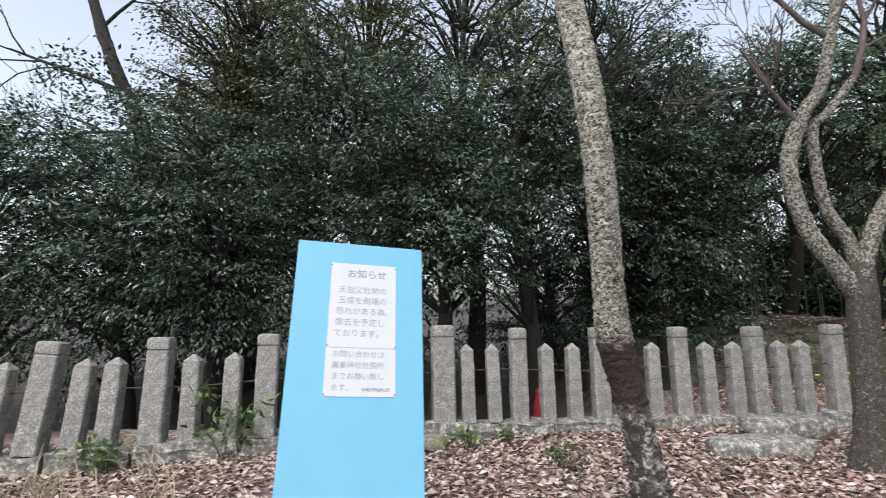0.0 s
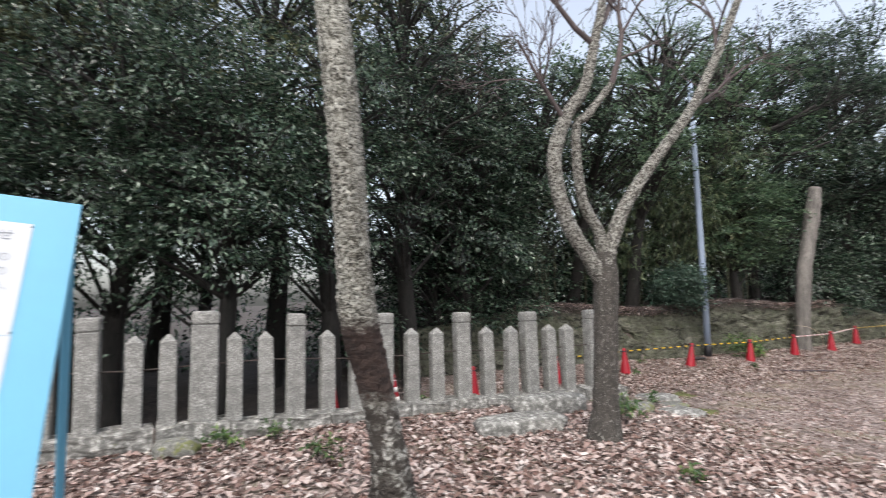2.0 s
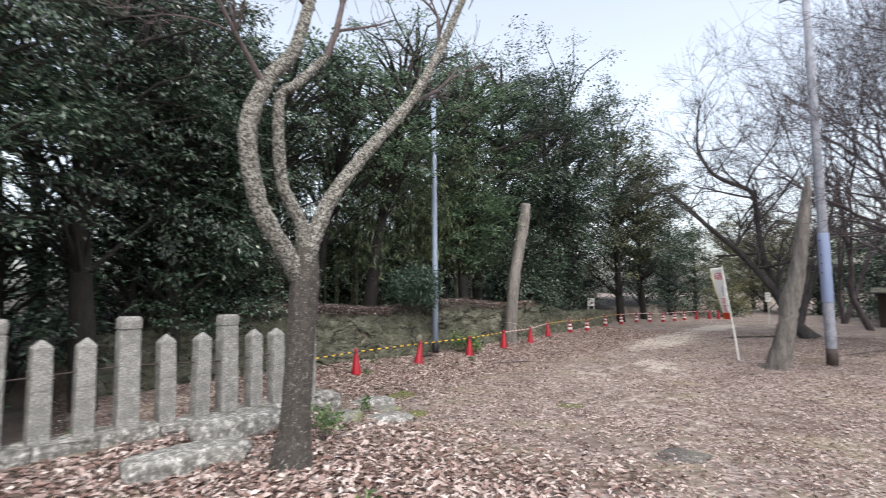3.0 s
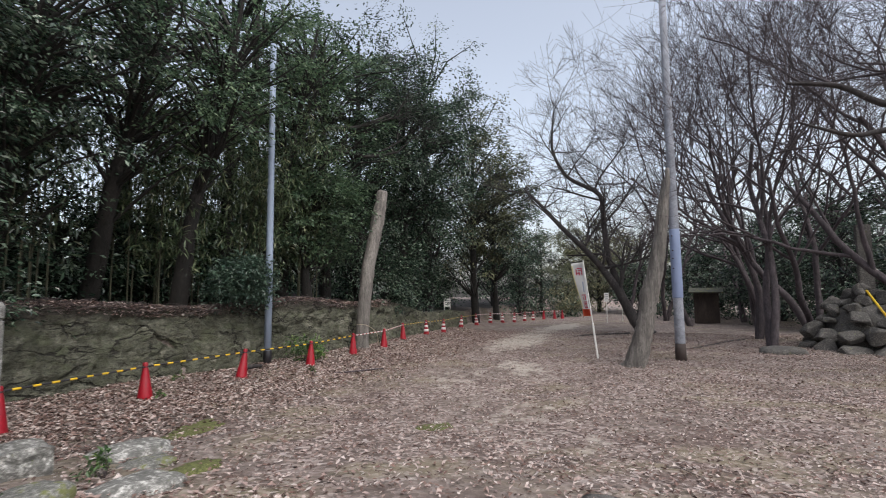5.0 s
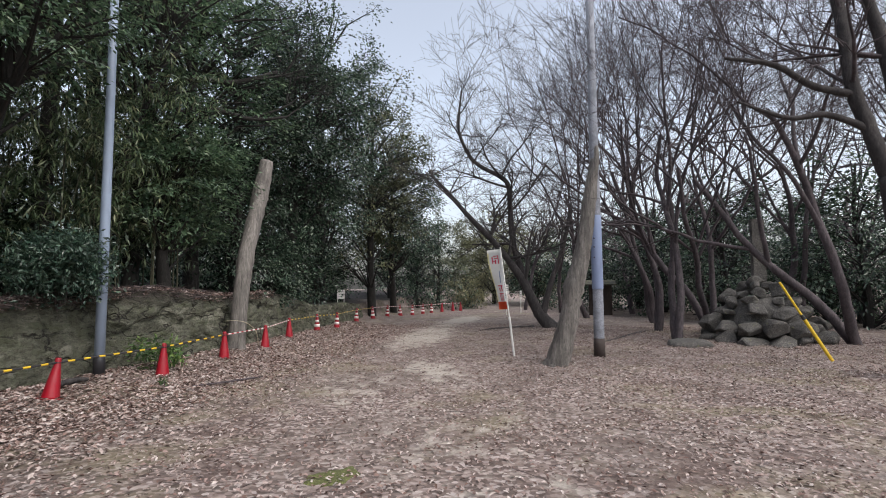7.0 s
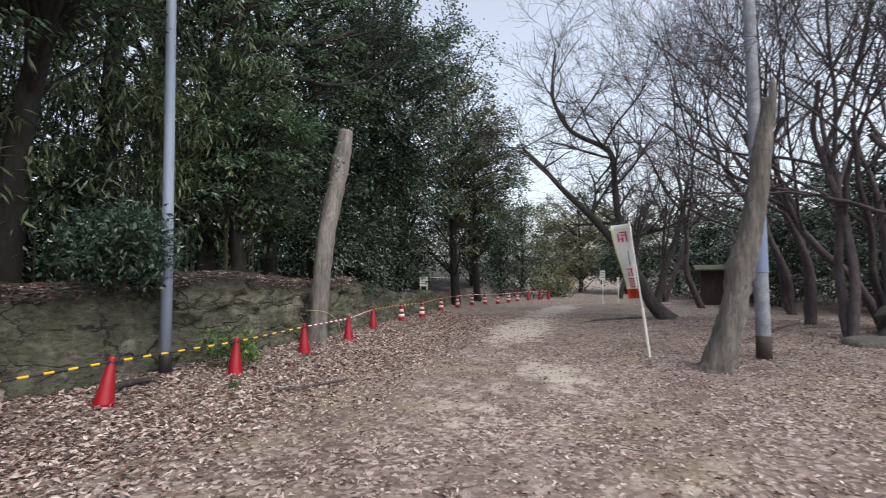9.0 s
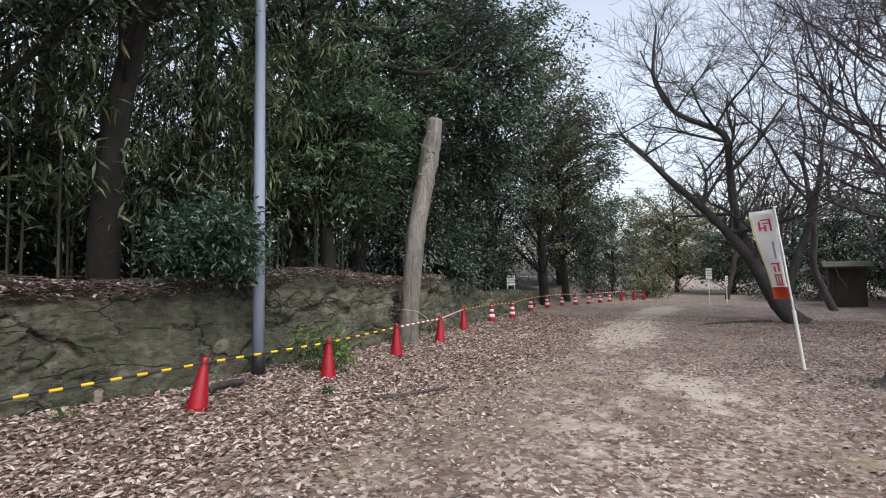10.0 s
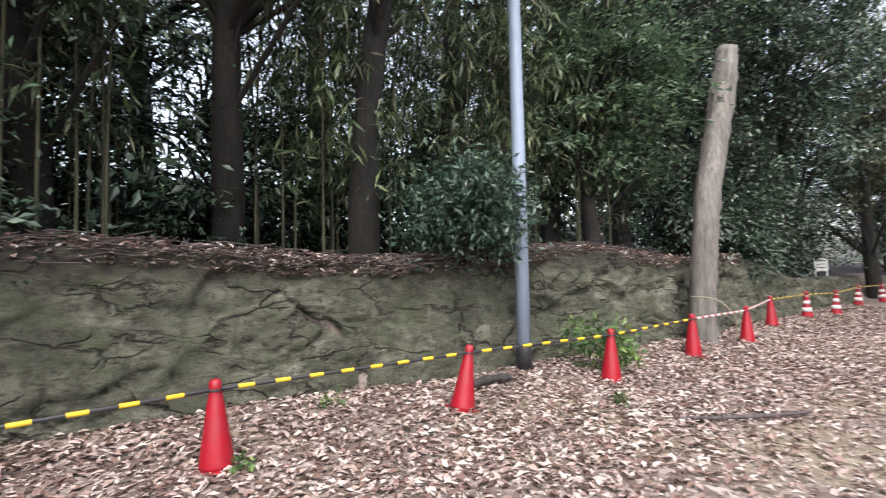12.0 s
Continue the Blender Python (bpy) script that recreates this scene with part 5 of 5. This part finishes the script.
def build_bamboo():
    rng = np.random.default_rng(61)
    for gx, gw, n in ((9.6, 2.0, 26), (13.0, 1.8, 28), (16.0, 2.0, 30), (7.2, 1.4, 14)):
        grove = thing("bamboo_grove", "slender bamboo clump with drooping narrow leaves", "bamboo", (gx, float(wall_line(gx)) + 1.9, 0), group="bamboo on the bank")
        ends, tw = [], Tubes()
        for k in range(n):
            dx, dy = rng.uniform(-gw, gw), rng.uniform(-1.1, 2.2)
            z0 = height(gx + dx, float(wall_line(gx)) + 1.9 + dy) - 0.05
            h = rng.uniform(4.0, 7.0)
            lx, ly = rng.normal(0, 0.5), rng.normal(-0.5, 0.5)
            s = np.linspace(0, 1, 12)
            pts = np.stack([dx + lx * s ** 2.5, dy + ly * s ** 2.5, z0 + h * s - 0.5 * s ** 4], 1)
            t = Tubes()
            t.add(pts, 0.02 * (1 - 0.8 * s) + 0.003, 6)
            under(new("culm", t.mesh("culm", CULM)), grove)
            for j in range(3, 12):
                for q in range(2):
                    a = rng.uniform(0, 6.28)
                    b = pts[j]
                    e = b + np.array((math.cos(a) * 0.7, math.sin(a) * 0.7, 0.15 + rng.normal(0, 0.2)))
                    tw.add(np.array([b, (b + e) / 2 + (0, 0, 0.08), e]), [0.005, 0.004, 0.002], 3)
                    ends += [e, (b + e) / 2]
        tagged(under(new("branchlet_mass", tw.mesh("branchlet_mass", CULM)), grove), kind="stuff")
        fans = np.repeat(np.array(ends), 2, 0)
        fans = fans + rng.normal(0, 0.2, fans.shape)
        if gx < 11:
            fans = fans[rng.uniform(0, 1, len(fans)) < 0.35]
        v, f = leaf_cloud(rng, fans, 8, 0.05, 0.25, 0.14, 0.6, 1.0)
        under(new("foliage", quick_mesh("foliage", v, f, BAMBOO_LEAF)), grove)


build_bamboo()


def shrub(x, y, z, radius, high, leaves, seed, leaf=0.07, mat=SHRUB_LEAF, label="small leafy green shrub among fallen leaves", name="shrub"):
    s = thing(name, label, "shrub", (x, y, z), group="")
    rng = np.random.default_rng(seed)
    t, tips = Tubes(), []
    for k in range(5):
        a = rng.uniform(0, 6.28)
        grow(t, rng, Vector((0, 0, -0.03)), Vector((math.cos(a) * 0.6, math.sin(a) * 0.6, 1)).normalized(), high * 0.75, 0.004 + 0.008 * high, 1, tips, kids=(2, 4), min_r=0.002, sides=4)
    under(new("stem", t.mesh("stem", TWIG)), s)
    per = 8
    c = clump_centres(rng, max(3, leaves // per // 2), (0, 0, high * 0.55), radius, high * 0.45, 0.2)
    ends = np.array([tuple(q) for q in tips])
    c = np.concatenate([c, ends[rng.integers(0, len(ends), max(3, leaves // per // 2))]])
    v, f = leaf_cloud(rng, c, per, radius * 0.2, leaf, 0.42, 0.1, 0.7)
    v[:, 2] = np.maximum(v[:, 2], 0.005)
    under(new("leaves", quick_mesh("leaves", v, f, mat)), s)
    return s


shrub(13.45, 14.0, 0.7, 0.95, 1.6, 8000, 71, 0.115, SHRUB_DARK, "round evergreen bush overhanging the bank edge")
shrub(15.3, 13.35, height(15.3, 13.35), 0.5, 0.75, 620, 72, 0.12, label="bright green leafy shrub at the bank foot")
shrub(-2.75, 6.2, -0.2, 0.4, 0.85, 130, 73, 0.13, label="young broad-leaved evergreen sapling before the fence")
shrub(-4.0, 5.9, -0.2, 0.35, 0.35, 260, 74, 0.09, label="low dark green plant at the fence foot")
for i, (x, y, r) in enumerate([(0.2, 6.5, 0.2), (0.7, 6.75, 0.16), (1.15, 5.6, 0.22), (4.95, 5.9, 0.24), (5.2, 6.45, 0.2), (4.1, 4.0, 0.1), (6.4, 7.1, 0.16), (2.9, 9.2, 0.25), (3.3, 9.8, 0.25), (11.2, 13.3, 0.12), (10.15, 12.3, 0.1), (14.2, 12.0, 0.1)]):
    shrub(x, y, height(x, y), r, r * 1.5, int(500 * r), 80 + i, 0.075)


def dry_grass(x, y, n, seed, hmax=0.62):
    rng = np.random.default_rng(seed)
    t = Tubes()
    for k in range(n):
        a, h = rng.uniform(0, 6.28), rng.uniform(0.2, hmax)
        bx, by = rng.normal(0, 0.12, 2)
        s = np.linspace(0, 1, 6)
        t.add(np.stack([bx + math.cos(a) * 0.25 * s ** 2 * h / 0.4, by + math.sin(a) * 0.25 * s ** 2 * h / 0.4, h * s - 0.12 * s ** 4], 1), 0.009 * (1 - 0.7 * s), 3)
    ob = new("dry_grass", t.mesh("dry_grass", DRY_LEAF))
    ob.location = (x, y, height(x, y) - 0.01)
    tagged(ob, "dry straw-coloured grass tuft by the fence", "grass", kind="stuff")


for i, (x, y, n) in enumerate([(-3.0, 4.3, 18), (-3.5, 4.6, 22), (-2.6, 4.7, 12), (-4.1, 5.2, 20), (-3.3, 5.5, 10), (-2.9, 3.7, 14), (-3.9, 4.3, 18)]):
    dry_grass(x, y, n, 95 + i)


# ---- bare deciduous woods ----
def bare_tree(x, y, high, radius, seed, stems=1, lean=(0, 0), mat=BARK_BARE, depth=4, label="bare winter tree with fine purplish twigs"):
    tree = thing("bare_tree", label, "tree", (x, y, height(x, y) - 0.1), group="bare trees of the grove")
    rng = np.random.default_rng(seed)
    t, tips = Tubes(), []
    for s in range(stems):
        stem = Tubes()
        a = rng.uniform(0, 6.28)
        sp = 0.32 if stems > 1 else 0.06
        d = Vector((lean[0] + sp * math.cos(a), lean[1] + sp * math.sin(a), 1)).normalized()
        grow(t, rng, Vector((0.1 * math.cos(a) * (stems > 1), 0.1 * math.sin(a) * (stems > 1), 0)), d, high * rng.uniform(0.5, 0.65), radius * rng.uniform(0.75, 1.0), depth, tips, up=0.12, wobble=0.15, kids=(4, 5), spread=(24, 58), shrink=(0.55, 0.82), min_r=0.005, sides=8, main=stem)
        under(new("trunk", stem.mesh("trunk", mat)), tree)
    tagged(under(new("branch_work", t.mesh("branch_work", mat)), tree), kind="stuff")
    return tree


BARE = [(28.8, -1.0, 14, 0.16, 3, (0, 0.1)), (29.3, 1.1, 13.5, 0.15, 2, (0.0, 0.15)), (33.0, -5.5, 14, 0.2, 2, (0, 0.15)), (36.0, -9.0, 13, 0.18, 2, (0, 0)), (37.5, 4.0, 13, 0.2, 1, (0, 0.4)),
        (25.6, -4.6, 14, 0.22, 2, (-0.1, 0.25)), (24.0, -8.0, 13, 0.2, 2, (0, 0.2)), (30.0, -12.0, 12, 0.18, 2, (0, 0)), (34.5, 0.5, 14, 0.17, 2, (0, 0.1)), (40.0, -3.0, 13, 0.17, 2, (0, 0)), (43.0, 1.0, 12, 0.17, 2, (0, 0)),
        (44.0, 6.0, 12, 0.17, 2, (0, 0.1)), (47.5, 9.0, 12, 0.17, 1, (0, 0.2)), (25.4, 0.9, 13, 0.15, 2, (0.05, 0.2)), (40.5, -12.0, 11, 0.16, 2, (0, 0)), (22.5, -12.5, 12, 0.18, 2, (0, 0.1)), (46.0, -7.0, 11, 0.16, 2, (0, 0))]
for i, (x, y, h, r, st, lean) in enumerate(BARE):
    bare_tree(x, y, h, r, 301 + i, st, lean, depth=4 if x < 38 else 3)


def build_cherry():
    tree = thing("bare_cherry_tree", "large dark leaning bare tree beside the path", "tree", (0, 0, 0))
    lines = [([(30.5, 5.5, -1.0), (30.5, 5.75, -0.7), (30.5, 6.24, -0.06), (30.5, 6.81, 1.18), (30.5, 7.64, 2.45), (30.4, 8.5, 3.51), (30.2, 9.52, 4.61), (30.0, 10.44, 5.74), (29.8, 11.3, 6.7)], [0.75, 0.55, 0.42, 0.36, 0.27, 0.24, 0.2, 0.15, 0.1]),
             ([(30.6, 6.2, -0.1), (30.7, 6.7, 0.93), (30.8, 7.1, 2.2), (30.8, 7.38, 3.2), (30.8, 7.5, 4.8), (30.8, 7.57, 6.03), (30.8, 7.93, 6.58), (30.8, 9.34, 7.51), (30.8, 10.07, 8.94), (30.8, 10.11, 10.03), (30.8, 9.95, 11.37)], [0.42, 0.33, 0.28, 0.26, 0.22, 0.2, 0.19, 0.16, 0.13, 0.1, 0.06]),
             ([(30.5, 6.0, -0.4), (30.8, 5.6, 1.2), (31.2, 5.0, 3.0), (31.5, 4.6, 5.0)], [0.3, 0.22, 0.18, 0.12])]
    lines = [(p, [q * 0.6 for q in r]) for p, r in lines]
    for l in lines:
        trunk_object("limb", tree, [l], BARK_CHERRY, 12, 0.03, 33)
    st = []
    rng = np.random.default_rng(34)
    for pts, rad in lines:
        for p, r in list(zip(pts, rad))[3:]:
            for k in range(2):
                d = rng.normal(0, 0.7, 3) + np.array((0, 0.1, 0.7))
                st.append((p, d, rng.uniform(1.8, 3.2), min(0.09, r * 0.5)))
    twigs(tree, st, BARK_CHERRY, 35, 3, up=0.12, wobble=0.14, kids=(3, 5), min_r=0.006)


build_cherry()


def build_spreading_tree():
    tree = thing("spreading_tree", "large dark bare tree with crooked spreading limbs", "tree", (0, 0, 0))
    lines = [([(18.85, -2.85, -1.0), (18.82, -2.82, -0.6), (18.8, -2.8, 0.6), (18.78, -2.68, 2.0), (18.72, -2.5, 3.4)], [0.42, 0.31, 0.25, 0.24, 0.21]),
             ([(18.73, -2.53, 3.2), (18.65, -2.1, 4.6), (18.6, -1.88, 5.4), (18.55, -1.72, 7.0), (18.45, -1.35, 8.6), (18.4, -1.0, 10.4)], [0.16, 0.15, 0.14, 0.12, 0.09, 0.05]),
             ([(18.73, -2.53, 3.2), (18.8, -2.75, 4.6), (18.75, -2.6, 6.0), (18.62, -2.15, 8.0), (18.7, -2.2, 10.2)], [0.17, 0.16, 0.14, 0.1, 0.05]),
             ([(18.61, -1.95, 5.2), (18.4, -1.1, 5.4), (18.2, -0.3, 5.9), (18.0, 0.7, 6.1)], [0.09, 0.075, 0.06, 0.03]),
             ([(18.66, -2.2, 4.4), (18.4, -1.3, 4.75), (18.2, -0.5, 4.7), (18.0, 0.5, 5.1)], [0.08, 0.07, 0.05, 0.025]),
             ([(18.78, -2.7, 4.9), (19.0, -3.6, 6.2), (19.2, -4.6, 7.0)], [0.11, 0.08, 0.04])]
    st = []
    rng = np.random.default_rng(36)
    for k, l in enumerate(lines):
        trunk_object("limb" if k else "trunk", tree, [l], BARK_CHERRY, 14, 0.05, 37 + k)
        for p, r in list(zip(*l))[2 if k else 9:]:
            for q in range(2):
                st.append((p, rng.normal(0, 0.6, 3) + np.array((-0.1, 0.35, 0.5)), rng.uniform(1.4, 2.8), min(0.05, r * 0.5)))
    twigs(tree, st, BARK_BARE, 38, 3, up=0.08, wobble=0.14, kids=(3, 4), min_r=0.005)


build_spreading_tree()


def build_overhang():
    """Bare limbs that reach over the bank from its tall trees."""
    tree = thing("limbed_tree", "tall dark tree with bare limbs over the bank", "tree", (0, 0, 0))
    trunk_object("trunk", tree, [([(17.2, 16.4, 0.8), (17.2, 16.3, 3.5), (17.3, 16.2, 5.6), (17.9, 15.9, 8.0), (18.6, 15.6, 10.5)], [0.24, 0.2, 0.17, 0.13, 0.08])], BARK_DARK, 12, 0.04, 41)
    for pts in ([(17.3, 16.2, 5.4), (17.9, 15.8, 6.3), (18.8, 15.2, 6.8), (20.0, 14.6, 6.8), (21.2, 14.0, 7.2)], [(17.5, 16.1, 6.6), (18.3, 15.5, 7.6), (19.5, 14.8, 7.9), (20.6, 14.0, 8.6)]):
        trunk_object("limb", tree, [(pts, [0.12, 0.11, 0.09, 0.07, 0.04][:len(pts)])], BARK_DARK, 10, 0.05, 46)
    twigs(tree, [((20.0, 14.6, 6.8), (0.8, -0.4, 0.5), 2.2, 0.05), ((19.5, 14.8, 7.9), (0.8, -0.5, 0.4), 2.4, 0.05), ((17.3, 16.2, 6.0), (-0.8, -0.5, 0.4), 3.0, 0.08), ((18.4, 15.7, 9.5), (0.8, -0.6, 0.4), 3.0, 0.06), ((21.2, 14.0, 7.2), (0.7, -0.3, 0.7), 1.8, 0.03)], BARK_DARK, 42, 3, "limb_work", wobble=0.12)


build_overhang()


def build_bare_limb():
    tree = thing("limbed_tree", "dark slanting trunk with bare limbs above the fence", "tree", (0, 0, 0))
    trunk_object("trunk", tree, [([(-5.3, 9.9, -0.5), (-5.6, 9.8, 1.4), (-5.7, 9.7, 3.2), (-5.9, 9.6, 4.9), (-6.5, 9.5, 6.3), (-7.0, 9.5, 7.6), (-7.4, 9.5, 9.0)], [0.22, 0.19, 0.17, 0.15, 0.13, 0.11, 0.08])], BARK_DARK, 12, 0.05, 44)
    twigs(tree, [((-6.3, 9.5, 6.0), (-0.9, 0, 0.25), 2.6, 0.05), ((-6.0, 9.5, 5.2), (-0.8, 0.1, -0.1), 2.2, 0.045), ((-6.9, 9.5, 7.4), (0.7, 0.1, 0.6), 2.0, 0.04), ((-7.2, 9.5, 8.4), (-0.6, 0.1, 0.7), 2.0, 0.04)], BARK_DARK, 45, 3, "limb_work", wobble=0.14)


build_bare_limb()


def sticks(name, label, places, lengths, seed, mat=TWIG, r=0.006):
    rng = np.random.default_rng(seed)
    t = Tubes()
    for (x, y, z), ln in zip(places, lengths):
        a, e = rng.uniform(0, 6.28), rng.normal(0, 0.12)
        d = np.array((math.cos(a), math.sin(a), e)) * ln / 2
        c = np.array((x, y, z))
        t.add(np.array([c - d, c + rng.normal(0, 0.04, 3) * ln, c + d]), [r, r * 0.8, r * 0.4], 4)
    tagged(new(name, t.mesh(name, mat)), label, "twigs", kind="stuff")


def build_sticks():
    rng = np.random.default_rng(63)
    x = rng.uniform(7.5, 18, 900)
    y = wall_line(x) + rng.uniform(0.02, 0.6, 900)
    sticks("bank_brushwood", "dead twigs and roots along the bank's upper edge", np.stack([x, y, bank_top(x) + rng.uniform(-0.1, 0.16, 900)], 1), rng.uniform(0.15, 0.7, 900), 64, TWIG, 0.007)
    x, y = rng.uniform(-3, 26, 260), rng.uniform(2.5, 13.2, 260)
    sticks("fallen_twigs", "thin dead twigs lying among fallen leaves", np.stack([x, y, land(x, y) + 0.02], 1), rng.uniform(0.1, 0.5, 260), 65, TWIG, 0.005)


build_sticks()


def ground_limb(name, label, pts, radii, mat, cat="branch"):
    ob = thing(name, label, cat, (0, 0, 0))
    trunk_object("wood", ob, [([(x, y, height(x, y) + dz) for x, y, dz in pts], radii)], mat, 9, 0.1, 66)


ground_limb("fallen_branch", "short dark rotten branch lying beside the pole", [(12.85, 13.2, 0.05), (13.2, 13.3, 0.08), (13.6, 13.3, 0.06)], [0.05, 0.06, 0.04], BARK_CHERRY)
ground_limb("tree_root", "dark exposed root humps across the path", [(27.5, 8.6, -0.03), (28.2, 8.3, 0.0), (29.0, 8.0, 0.01), (30.0, 7.2, 0.0), (30.4, 6.4, 0.0)], [0.03, 0.05, 0.06, 0.06, 0.1], BARK_CHERRY, "root")
ground_limb("tree_root", "long thin dark root running over bare ground", [(24.0, 3.6, -0.02), (25.5, 2.9, 0.0), (27.5, 2.2, 0.01), (29.5, 1.4, -0.01)], [0.03, 0.05, 0.05, 0.03], BARK_CHERRY, "root")
ground_limb("fallen_branch", "pale dry branch among leaves beside the cones", [(14.2, 11.3, 0.03), (14.9, 10.9, 0.05), (15.6, 10.7, 0.03)], [0.02, 0.025, 0.012], BARK_BARE)
ground_limb("dead_stalk", "thin pale arching dead stalk before the bank", [(19.2, 13.5, 0.1), (19.0, 13.45, 0.55), (18.4, 13.4, 0.85), (17.6, 13.35, 0.95)], [0.012, 0.011, 0.009, 0.004], DRY_LEAF, "stalk")
